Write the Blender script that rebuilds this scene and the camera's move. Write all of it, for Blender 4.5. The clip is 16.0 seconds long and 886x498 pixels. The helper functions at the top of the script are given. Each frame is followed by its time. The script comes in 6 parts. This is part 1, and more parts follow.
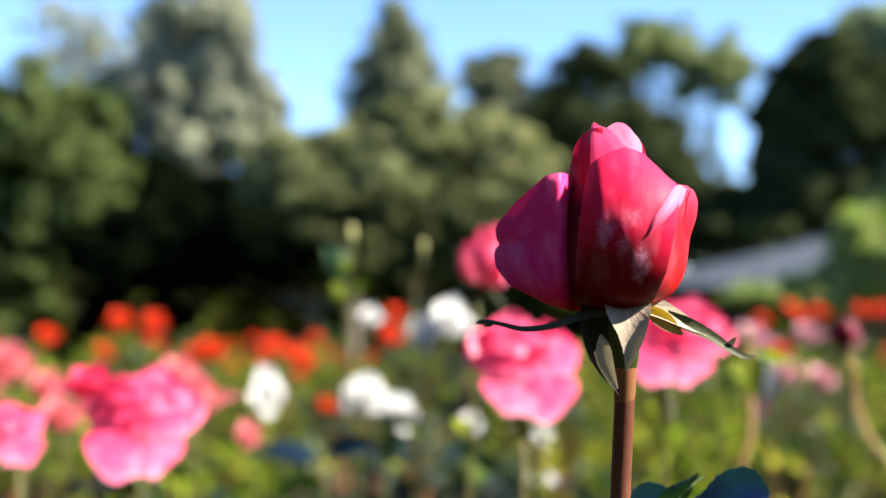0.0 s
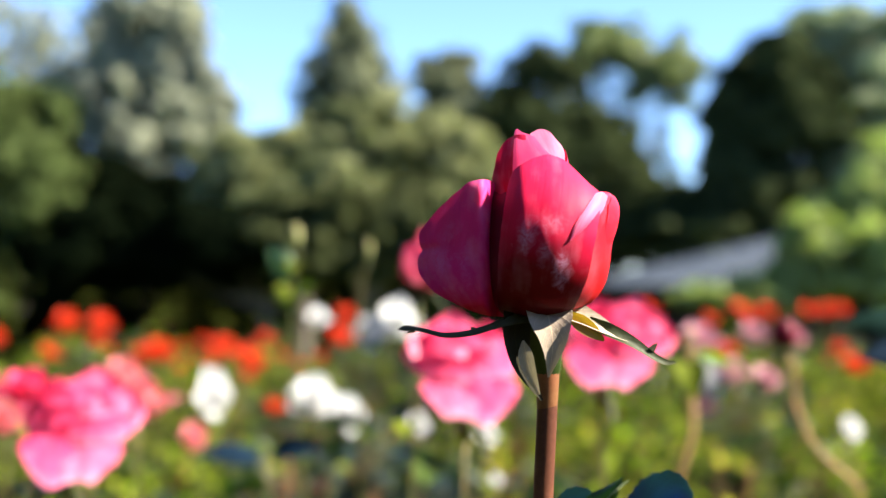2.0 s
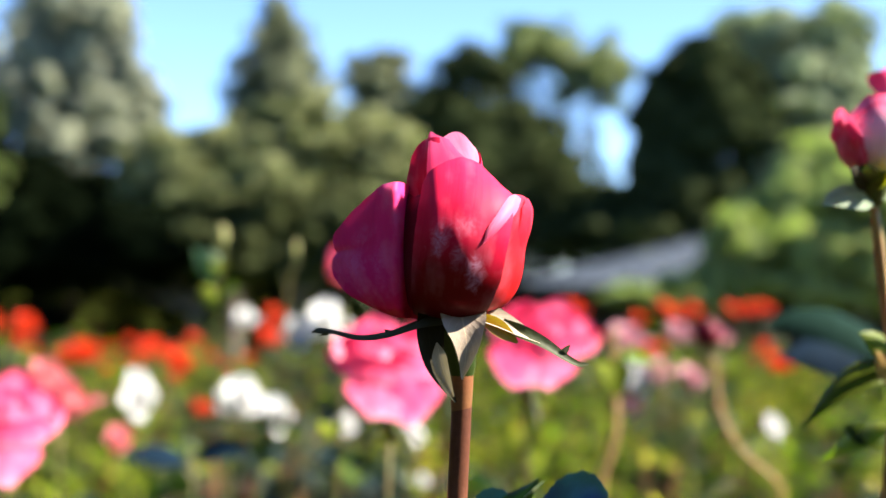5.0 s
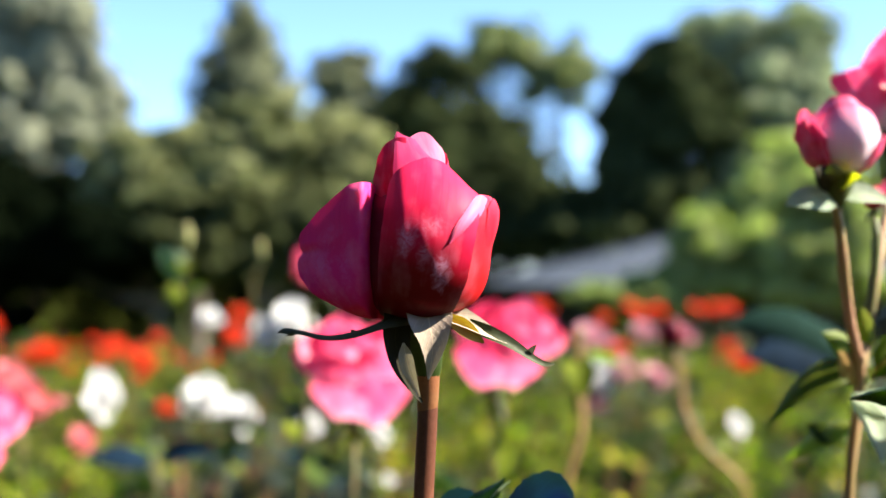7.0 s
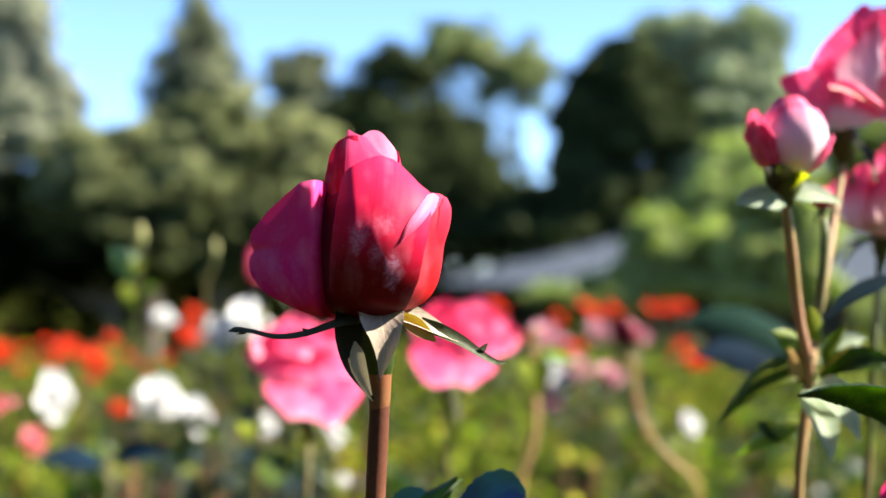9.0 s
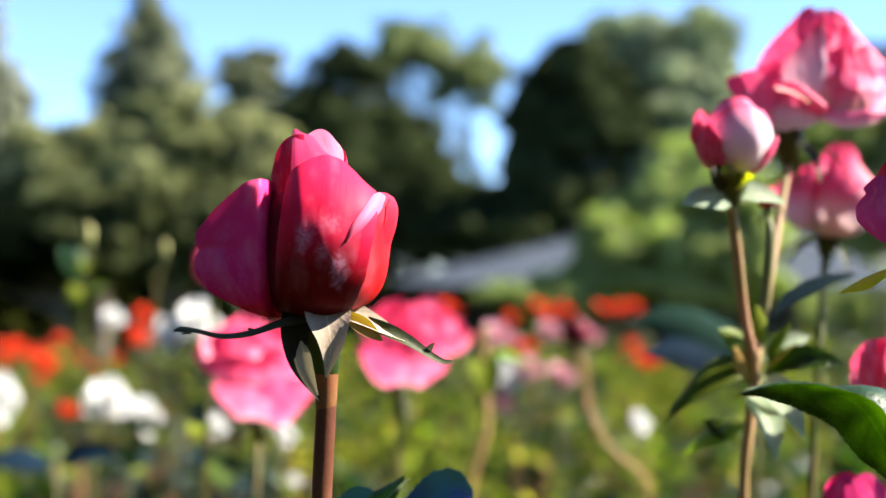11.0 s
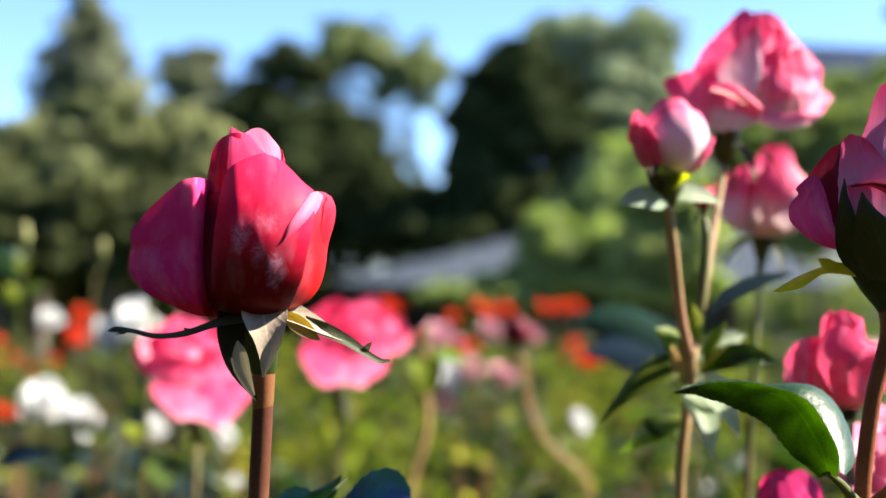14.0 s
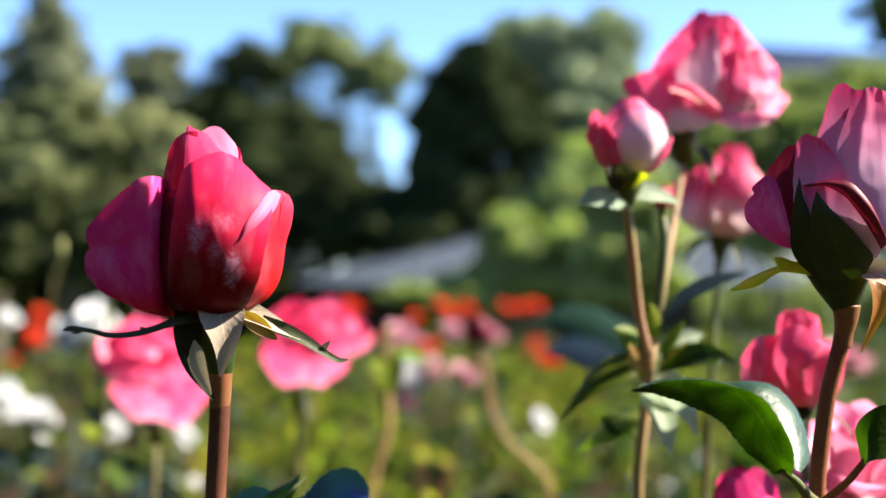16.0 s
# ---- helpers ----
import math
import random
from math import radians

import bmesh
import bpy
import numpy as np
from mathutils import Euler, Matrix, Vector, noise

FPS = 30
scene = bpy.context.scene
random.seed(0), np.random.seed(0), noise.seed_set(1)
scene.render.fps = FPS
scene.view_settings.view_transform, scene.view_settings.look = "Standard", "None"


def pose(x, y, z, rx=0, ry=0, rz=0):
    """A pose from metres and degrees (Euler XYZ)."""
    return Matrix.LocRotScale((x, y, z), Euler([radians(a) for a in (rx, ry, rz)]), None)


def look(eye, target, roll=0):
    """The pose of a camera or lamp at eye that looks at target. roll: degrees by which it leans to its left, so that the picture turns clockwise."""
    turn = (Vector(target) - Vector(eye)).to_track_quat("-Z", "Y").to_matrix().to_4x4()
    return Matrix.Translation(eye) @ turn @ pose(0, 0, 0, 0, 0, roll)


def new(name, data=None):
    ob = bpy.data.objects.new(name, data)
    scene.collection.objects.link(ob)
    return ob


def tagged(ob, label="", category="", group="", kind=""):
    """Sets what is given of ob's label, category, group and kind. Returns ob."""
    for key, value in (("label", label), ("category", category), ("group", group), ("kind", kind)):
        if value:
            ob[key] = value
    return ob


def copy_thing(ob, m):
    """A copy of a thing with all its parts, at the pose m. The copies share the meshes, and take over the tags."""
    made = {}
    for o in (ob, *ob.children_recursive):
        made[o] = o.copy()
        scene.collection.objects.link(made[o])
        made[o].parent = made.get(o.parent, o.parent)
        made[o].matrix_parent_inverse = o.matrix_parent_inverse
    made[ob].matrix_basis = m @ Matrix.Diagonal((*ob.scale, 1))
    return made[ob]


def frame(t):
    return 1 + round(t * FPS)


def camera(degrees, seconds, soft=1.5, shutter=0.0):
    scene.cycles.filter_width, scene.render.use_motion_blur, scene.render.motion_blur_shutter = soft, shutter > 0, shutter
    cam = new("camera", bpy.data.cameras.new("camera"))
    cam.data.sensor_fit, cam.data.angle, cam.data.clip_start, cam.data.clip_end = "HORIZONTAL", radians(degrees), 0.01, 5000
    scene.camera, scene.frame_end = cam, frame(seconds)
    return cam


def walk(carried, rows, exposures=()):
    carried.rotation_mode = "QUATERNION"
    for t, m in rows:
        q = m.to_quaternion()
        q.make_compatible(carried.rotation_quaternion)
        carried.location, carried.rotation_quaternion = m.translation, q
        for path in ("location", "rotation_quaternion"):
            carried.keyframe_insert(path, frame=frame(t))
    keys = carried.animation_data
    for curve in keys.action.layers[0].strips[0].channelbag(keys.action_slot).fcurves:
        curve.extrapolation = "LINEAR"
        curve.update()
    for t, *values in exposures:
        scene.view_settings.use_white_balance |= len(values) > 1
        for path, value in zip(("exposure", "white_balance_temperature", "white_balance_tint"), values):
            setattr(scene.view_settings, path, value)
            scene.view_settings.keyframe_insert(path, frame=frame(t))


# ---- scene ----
# ---------------------------------------------------------------- camera and walk
cam = camera(37.30, 16.0, soft=1.5)
cam.data.dof.use_dof = True
cam.data.dof.focus_distance = 0.44
cam.data.dof.aperture_fstop = 6.6

# seconds, place, heading
PATH = [
    (0, -0.0051, 0.0750, 1.1477, 0.000),
    (0.5, -0.0038, 0.0750, 1.1480, -0.510),
    (1, -0.0004, 0.0750, 1.1493, -1.098),
    (1.5, 0.0042, 0.0749, 1.1503, -1.590),
    (2, 0.0048, 0.0749, 1.1499, -2.073),
    (2.5, 0.0029, 0.0749, 1.1494, -2.390),
    (3, 0.0038, 0.0749, 1.1506, -2.751),
    (3.5, 0.0069, 0.0747, 1.1506, -3.429),
    (4, 0.0081, 0.0746, 1.1497, -4.029),
    (4.5, 0.0105, 0.0744, 1.1508, -4.605),
    (4.7, 0.0105, 0.0744, 1.1508, -4.816),
    (6.8, 0.0103, 0.0743, 1.1509, -6.331),
    (7, 0.0104, 0.0743, 1.1509, -6.557),
    (7.5, 0.0124, 0.0740, 1.1508, -6.956),
    (8, 0.0117, 0.0741, 1.1508, -7.363),
    (8.5, 0.0140, 0.0738, 1.1510, -7.925),
    (9, 0.0117, 0.0741, 1.1504, -8.486),
    (9.5, 0.0119, 0.0740, 1.1496, -9.120),
    (9.7, 0.0124, 0.0740, 1.1497, -9.469),
    (11.8, 0.0145, 0.0736, 1.1503, -11.091),
    (12, 0.0148, 0.0735, 1.1503, -11.311),
    (12.5, 0.0126, 0.0740, 1.1494, -11.631),
    (13, 0.0140, 0.0737, 1.1498, -11.973),
    (13.5, 0.0144, 0.0736, 1.1498, -12.491),
    (14, 0.0153, 0.0734, 1.1501, -13.063),
    (14.5, 0.0158, 0.0733, 1.1501, -13.442),
    (15, 0.0161, 0.0733, 1.1502, -13.815),
    (15.5, 0.0164, 0.0732, 1.1498, -14.234),
    (16, 0.0168, 0.0731, 1.1498, -14.698),
]
walk(cam, [(t, pose(x, y, z, 90.777, 0, heading) @ pose(0, 0, 0, 0, 0, 0.205)) for t, x, y, z, heading in PATH],
     exposures=((0, 2.15), (1.5, 2.27), (9.7, 2.27), (12.2, 2.17), (16, 2.15)))

# ---------------------------------------------------------------- world and sun
SUN_TURN, SUN_RISE = radians(98), radians(39)
world = bpy.data.worlds.new("sky")
scene.world = world
world.use_nodes = True
wt = world.node_tree
sky = wt.nodes.new("ShaderNodeTexSky")
sky.sky_type = "NISHITA"
sky.sun_disc = False
sky.sun_elevation, sky.sun_rotation = SUN_RISE, SUN_TURN
sky.air_density, sky.dust_density, sky.ozone_density = 0.6, 0.0, 5.0
wt.nodes["Background"].inputs["Strength"].default_value = 0.086
wt.links.new(sky.outputs[0], wt.nodes["Background"].inputs["Color"])
sun = new("sun", bpy.data.lights.new("sun", "SUN"))
sun.data.energy, sun.data.angle, sun.data.color = 5.0, radians(0.5), (1.0, 0.92, 0.77)
sun_from = Vector((math.sin(SUN_TURN) * math.cos(SUN_RISE), math.cos(SUN_TURN) * math.cos(SUN_RISE), math.sin(SUN_RISE)))
sun.matrix_world = look(sun_from * 60, (0, 0, 0))


# ---------------------------------------------------------------- materials
def material(name):
    m = bpy.data.materials.new(name)
    m.use_nodes = True
    t = m.node_tree
    return m, t, t.nodes["Principled BSDF"], t.nodes["Material Output"]


def ramp(t, stops, fac):
    n = t.nodes.new("ShaderNodeValToRGB")
    e = n.color_ramp.elements
    while len(e) < len(stops):
        e.new(0.5)
    for k, (p, c) in zip(e, stops):
        k.position, k.color = p, (*c, 1)
    t.links.new(fac, n.inputs[0])
    return n.outputs[0]


def noise_tex(t, scale, detail=4.0, vec=None, distort=0.0):
    n = t.nodes.new("ShaderNodeTexNoise")
    n.inputs["Scale"].default_value, n.inputs["Detail"].default_value = scale, detail
    n.inputs["Distortion"].default_value = distort
    if vec is None:
        vec = t.nodes.new("ShaderNodeTexCoord").outputs["Object"]
    t.links.new(vec, n.inputs["Vector"])
    return n.outputs["Fac"]


def mix(t, fac, a, b, mode="MIX"):
    n = t.nodes.new("ShaderNodeMix")
    n.data_type, n.blend_type = "RGBA", mode
    for i, v in ((0, fac), (6, a), (7, b)):
        if hasattr(v, "is_output"):
            t.links.new(v, n.inputs[i])
        else:
            n.inputs[i].default_value = v if i == 0 else (*v, 1)
    return n.outputs[2]


def math_node(t, op, a, b=0.0):
    n = t.nodes.new("ShaderNodeMath")
    n.operation = op
    for i, v in enumerate((a, b)):
        if hasattr(v, "is_output"):
            t.links.new(v, n.inputs[i])
        else:
            n.inputs[i].default_value = v
    return n.outputs[0]


def bump(t, p, height, strength, distance):
    n = t.nodes.new("ShaderNodeBump")
    n.inputs["Strength"].default_value, n.inputs["Distance"].default_value = strength, distance
    t.links.new(height, n.inputs["Height"])
    t.links.new(n.outputs[0], p.inputs["Normal"])
    return n.outputs[0]


def see_through(t, p, out, colour, share):
    """Lets part of the light through a thin sheet."""
    tr = t.nodes.new("ShaderNodeBsdfTranslucent")
    ms = t.nodes.new("ShaderNodeMixShader")
    ms.inputs[0].default_value = share
    t.links.new(colour, tr.inputs["Color"])
    t.links.new(p.outputs[0], ms.inputs[1])
    t.links.new(tr.outputs[0], ms.inputs[2])
    t.links.new(ms.outputs[0], out.inputs["Surface"])


def petal_material(name, stops, share=0.2, glow=1.15, wax_sheen=0.25, rough=0.5, gloss=0.18, sheen_scuffs=(), sheen_scuff=(0.62, 0.42, 0.56), fleshy=0.0):
    """Petal colour runs from its foot to its rim; veins, blotches and a waxy sheen, painted as colour, on top. The
    patches, bruised skin and sky sheen in one, are each (across, along, half width, half length, strength) on the
    petal."""
    m, t, p, out = material(name)
    uv = t.nodes.new("ShaderNodeUVMap")
    uv.uv_map = "petal"
    sep = t.nodes.new("ShaderNodeSeparateXYZ")
    t.links.new(uv.outputs[0], sep.inputs[0])
    wob = math_node(t, "MULTIPLY_ADD", noise_tex(t, 60.0), 0.22)
    wob.node.inputs[2].default_value = -0.11
    v = math_node(t, "ADD", sep.outputs[1], wob)
    base = ramp(t, stops, v)
    # veins fan out along the petal
    stretch = t.nodes.new("ShaderNodeMapping")
    stretch.inputs["Scale"].default_value = (15, 1.6, 1)
    t.links.new(uv.outputs[0], stretch.inputs[0])
    veins = noise_tex(t, 1.0, 5.0, stretch.outputs[0], 0.6)
    dark = mix(t, 1.0, base, (0.72, 0.6, 0.7), "MULTIPLY")
    col = mix(t, ramp(t, [(0.35, (0.2,) * 3), (0.6, (0, 0, 0))], veins), base, dark)
    # Pale streaks put waxy bloom and highlights into the colour.
    pale = mix(t, 0.4, col, (0.85, 0.5, 0.68))
    streak = t.nodes.new("ShaderNodeMapping")
    streak.inputs["Scale"].default_value = (1.7, 1.5, 1)
    t.links.new(uv.outputs[0], streak.inputs[0])
    cloud = math_node(t, "ADD", math_node(t, "MULTIPLY", noise_tex(t, 1.0, 7.0, streak.outputs[0]), 0.6), math_node(t, "MULTIPLY", noise_tex(t, 90.0, 5.0), 0.4))
    blot = ramp(t, [(0.5, (0, 0, 0)), (0.64, (wax_sheen,) * 3)], cloud)
    col = mix(t, blot, col, pale)
    # Pale patches: bleached bruises and sky sheen painted together.
    for across, along, wide, long, strength in sheen_scuffs:
        spot = t.nodes.new("ShaderNodeMapping")
        spot.inputs["Location"].default_value = (-across / wide, -along / long, 0)
        spot.inputs["Scale"].default_value = (1 / wide, 1 / long, 0)
        t.links.new(uv.outputs[0], spot.inputs[0])
        far = t.nodes.new("ShaderNodeVectorMath")
        far.operation = "LENGTH"
        t.links.new(spot.outputs[0], far.inputs[0])
        edge = math_node(t, "ADD", far.outputs["Value"], math_node(t, "MULTIPLY", math_node(t, "SUBTRACT", noise_tex(t, 160.0, 6.0, None, 1.5), 0.5), 1.5))
        fade = math_node(t, "MULTIPLY", ramp(t, [(0.1, (1, 1, 1)), (1.0, (0, 0, 0))], edge), ramp(t, [(0.38, (0.25,) * 3), (0.62, (1, 1, 1))], noise_tex(t, 330.0, 3.0, None, 2.0)))
        col = mix(t, math_node(t, "MULTIPLY", fade, strength), col, sheen_scuff)
    t.links.new(col, p.inputs["Base Color"])
    p.inputs["Roughness"].default_value = rough
    p.inputs["Subsurface Weight"].default_value = fleshy
    p.inputs["Subsurface Radius"].default_value = (1.0, 0.3, 0.25)
    p.inputs["Subsurface Scale"].default_value = 0.004
    p.inputs["Specular IOR Level"].default_value = gloss
    bump(t, p, veins, 0.12, 0.0004)
    lit = mix(t, 1.0, col, (glow, glow, glow), "MULTIPLY")
    see_through(t, p, out, lit, share)
    return m


CRIMSON = petal_material("crimson petal", [(0.0, (0.26, 0.002, 0.006)), (0.3, (0.40, 0.003, 0.014)), (1.0, (0.60, 0.012, 0.07))], share=0.1, glow=1.2, wax_sheen=0.35, rough=0.5, gloss=0.16)
# Redder than the crimson petals: sun shining through, put into the colour.
SUNSIDE = petal_material("sunlit red outer petal", [(0.0, (0.40, 0.004, 0.006)), (0.4, (0.58, 0.008, 0.014)), (1.0, (0.66, 0.016, 0.05))], share=0.12, glow=1.2, wax_sheen=0.2, rough=0.5, gloss=0.16, fleshy=0.5)
# Foot stops deepened to hold the shade on the bloom's lower front.
FRONT = petal_material("crimson petal, shade and sheen in its colour", [(0.0, (0.06, 0.0007, 0.002)), (0.33, (0.16, 0.0013, 0.006)), (0.58, (0.52, 0.008, 0.045)), (1.0, (0.66, 0.016, 0.075))], share=0.03, glow=1.2, wax_sheen=0.2, rough=0.5, gloss=0.08, fleshy=0.12,
                       sheen_scuffs=((-0.42, 0.50, 0.26, 0.13, 0.6), (0.42, 0.34, 0.25, 0.16, 0.65), (0.05, 0.58, 0.4, 0.08, 0.3), (0.0, 0.42, 0.2, 0.1, 0.35)), sheen_scuff=(0.52, 0.28, 0.42))
# Magenta carries skylight on the loose petal as well as its own tone.
MAGENTA = petal_material("magenta petal back", [(0.0, (0.50, 0.004, 0.06)), (0.4, (0.64, 0.014, 0.18)), (1.0, (0.72, 0.026, 0.18))], wax_sheen=0.5, rough=0.5, gloss=0.14, share=0.03, fleshy=0.5,
                         sheen_scuffs=((-0.55, 0.45, 0.3, 0.2, 0.42), (-0.1, 0.4, 0.2, 0.3, 0.3), (-0.4, 0.7, 0.3, 0.1, 0.3)), sheen_scuff=(0.62, 0.14, 0.42))
ROSERED = petal_material("rose-red inner petal", [(0.0, (0.5, 0.01, 0.05)), (0.7, (0.68, 0.04, 0.15)), (1.0, (0.74, 0.08, 0.22))], wax_sheen=0.3, gloss=0.15, share=0.3)
ROSEPALE = petal_material("pale rose petal margin", [(0.0, (0.60, 0.05, 0.13)), (0.5, (0.66, 0.15, 0.28)), (1.0, (0.68, 0.17, 0.31))], wax_sheen=0.5, gloss=0.12, share=0.25)
DARKROSE = petal_material("dark crimson petal", [(0.0, (0.16, 0.004, 0.02)), (1.0, (0.13, 0.003, 0.018))], wax_sheen=0.1, share=0.1)
PINK = petal_material("pink petal", [(0.0, (0.78, 0.20, 0.32)), (0.3, (0.80, 0.075, 0.195)), (1.0, (0.78, 0.048, 0.15))], wax_sheen=0.35, share=0.3)
PALEPINK = petal_material("pale pink petal", [(0.0, (0.80, 0.26, 0.36)), (0.3, (0.80, 0.13, 0.25)), (1.0, (0.78, 0.08, 0.19))], wax_sheen=0.6, share=0.3)
SHELLPINK = petal_material("shell-pink petal", [(0.0, (0.80, 0.55, 0.55)), (0.3, (0.80, 0.36, 0.48)), (1.0, (0.78, 0.26, 0.42))], wax_sheen=0.5)
BUDWHITE = petal_material("white bud petal with pink rim", [(0.0, (0.62, 0.56, 0.25)), (0.2, (0.74, 0.62, 0.62)), (0.6, (0.76, 0.52, 0.64)), (0.85, (0.72, 0.22, 0.36)), (1.0, (0.66, 0.05, 0.14))])
BICOLOUR = petal_material("pink petal, white at its foot", [(0.0, (0.70, 0.58, 0.52)), (0.36, (0.80, 0.58, 0.66)), (0.6, (0.74, 0.12, 0.27)), (1.0, (0.66, 0.03, 0.12))], share=0.3)
TEAPINK = petal_material("deep pink petal, pale at its foot", [(0.0, (0.72, 0.55, 0.42)), (0.18, (0.76, 0.30, 0.40)), (0.42, (0.77, 0.10, 0.26)), (1.0, (0.75, 0.045, 0.165))], share=0.42, glow=1.25, wax_sheen=0.7)
SALMON = petal_material("salmon petal", [(0.0, (0.80, 0.5, 0.4)), (0.4, (0.72, 0.24, 0.24)), (1.0, (0.68, 0.19, 0.22))])
BLUSH = petal_material("blush petal", [(0.0, (0.85, 0.8, 0.7)), (0.5, (0.62, 0.38, 0.42)), (1.0, (0.56, 0.26, 0.32))])
WHITE = petal_material("white petal", [(0.0, (0.78, 0.74, 0.5)), (0.4, (0.86, 0.86, 0.84)), (1.0, (0.88, 0.89, 0.88))], wax_sheen=0.1)
SCARLET = petal_material("scarlet petal", [(0.0, (0.70, 0.2, 0.05)), (0.3, (0.74, 0.075, 0.012)), (1.0, (0.70, 0.05, 0.009))], share=0.3)
CORAL = petal_material("coral petal", [(0.0, (0.70, 0.22, 0.24)), (0.3, (0.74, 0.09, 0.20)), (1.0, (0.76, 0.06, 0.17))], wax_sheen=0.9, share=0.3)
GREENBUD = petal_material("greenish bud petal", [(0.0, (0.25, 0.30, 0.09)), (1.0, (0.50, 0.48, 0.22))], wax_sheen=0.1)
# Bright colour stands in for sun shining through the loose lobe.
LITFUCHSIA = petal_material("backlit fuchsia petal", [(0.0, (0.60, 0.03, 0.12)), (0.5, (0.66, 0.07, 0.28)), (1.0, (0.56, 0.04, 0.18))], wax_sheen=0.6, share=0.4)
# Lilac stops stand for skylit shade, pink stops for the sunlit upper part.
SKYMAUVE = petal_material("pink petal, skylit mauve below", [(0.0, (0.46, 0.28, 0.40)), (0.5, (0.58, 0.29, 0.44)), (0.75, (0.70, 0.18, 0.36)), (1.0, (0.74, 0.05, 0.18))], wax_sheen=0.6, share=0.15, gloss=0.3)


def leaf_material(name, a, b, share=0.4, rough=0.45, glow=(1.0, 1.55, 0.3), gloss=0.3, clumps=False, relief=1.0):
    m, t, p, out = material(name)
    info = t.nodes.new("ShaderNodeObjectInfo")
    geo = t.nodes.new("ShaderNodeNewGeometry")
    r = math_node(t, "ADD", info.outputs["Random"], geo.outputs["Random Per Island"])
    r = math_node(t, "FRACT", r)
    base = ramp(t, [(0.3, a), (0.9, b)], r)
    if clumps:
        # Bright and dark clumps stand in for lit leaves and shaded gaps.
        clump_shade = noise_tex(t, 8.0, 2.0)
        base = mix(t, 1.0, base, ramp(t, [(0.40, (0.36, 0.39, 0.32)), (0.58, (1.5, 1.42, 1.0))], clump_shade), "MULTIPLY")
    # Large blotches; on the sunlit leaf they also paint shadows that fall there.
    if relief > 1.5:
        base = mix(t, 1.0, base, ramp(t, [(0.40, (0.35, 0.42, 0.3)), (0.56, (1.35, 1.3, 1.1))], noise_tex(t, 42.0, 3.0, None, 0.8)), "MULTIPLY")
    n = noise_tex(t, 70.0, 5.0)
    base = mix(t, ramp(t, [(0.35, (0.5,) * 3), (0.65, (0, 0, 0))], n), base, mix(t, 1.0, base, (0.42, 0.52, 0.36), "MULTIPLY"))
    uv = t.nodes.new("ShaderNodeUVMap")
    uv.uv_map = "petal"
    sep = t.nodes.new("ShaderNodeSeparateXYZ")
    t.links.new(uv.outputs[0], sep.inputs[0])
    # side veins and a paler midrib
    across = math_node(t, "ABSOLUTE", sep.outputs[0])
    w = t.nodes.new("ShaderNodeMath")
    w.operation = "SINE"
    t.links.new(math_node(t, "MULTIPLY", math_node(t, "SUBTRACT", sep.outputs[1], math_node(t, "MULTIPLY", across, 0.35)), 50.0), w.inputs[0])
    vein = ramp(t, [(0.86, (0, 0, 0)), (0.98, (0.16,) * 3)], w.outputs[0])
    base = mix(t, vein, base, mix(t, 1.0, base, (1.9, 1.9, 1.5), "MULTIPLY"))
    base = mix(t, ramp(t, [(0.0, (0.35,) * 3), (0.06, (0, 0, 0))], across), base, mix(t, 1.0, base, (2.6, 2.4, 2.0), "MULTIPLY"))
    t.links.new(base, p.inputs["Base Color"])
    p.inputs["Roughness"].default_value = rough
    bump(t, p, math_node(t, "ADD", math_node(t, "ADD", n, noise_tex(t, 420.0, 2.0)), math_node(t, "MULTIPLY", vein, -1.2 * relief)), min(1.0, 0.4 * relief), 0.0008 * relief)
    lit = mix(t, 1.0, base, glow, "MULTIPLY")
    see_through(t, p, out, lit, share)
    p.inputs["Specular IOR Level"].default_value = gloss
    return m


LEAF = leaf_material("rose leaf", (0.018, 0.032, 0.005), (0.27, 0.32, 0.045), share=0.42, gloss=0.04, clumps=True)
YOUNG = leaf_material("young leaf", (0.05, 0.07, 0.012), (0.36, 0.34, 0.04), share=0.35, gloss=0.04, clumps=True)
DULL = leaf_material("blue-green leaf", (0.004, 0.012, 0.018), (0.010, 0.024, 0.032), share=0.08, rough=0.6, gloss=0.06)
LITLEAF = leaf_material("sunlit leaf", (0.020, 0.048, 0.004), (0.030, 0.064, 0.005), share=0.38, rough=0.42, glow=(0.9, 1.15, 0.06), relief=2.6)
GLINT = leaf_material("shining dark leaf", (0.008, 0.022, 0.012), (0.05, 0.08, 0.015), share=0.35, rough=0.36, gloss=0.3, clumps=True)
GLOSSY = leaf_material("glossy dark leaf", (0.018, 0.05, 0.02), (0.03, 0.07, 0.028), share=0.15, rough=0.42, gloss=0.28)
TEAL = leaf_material("teal leaf", (0.008, 0.024, 0.02), (0.013, 0.034, 0.027), share=0.1, rough=0.8, gloss=0.03)
ORANGELEAF = leaf_material("bronze young leaf", (0.28, 0.16, 0.06), (0.32, 0.26, 0.06), share=0.3)
INK = leaf_material("dark navy leaf", (0.004, 0.012, 0.026), (0.006, 0.018, 0.036), share=0.05, rough=0.8, gloss=0.05)
# Blue base stands in for the sky reflected in a dark leaf.
SKYLEAF = leaf_material("dark leaf with sky blue in its colour", (0.010, 0.068, 0.22), (0.016, 0.082, 0.26), share=0.08, rough=0.34, gloss=0.5)
YELLOWLEAF = leaf_material("yellow leaf", (0.62, 0.44, 0.03), (0.68, 0.50, 0.04), share=0.4)
SHOOTLEAF = leaf_material("fresh shoot leaf", (0.13, 0.17, 0.03), (0.20, 0.22, 0.03), share=0.4, gloss=0.1)
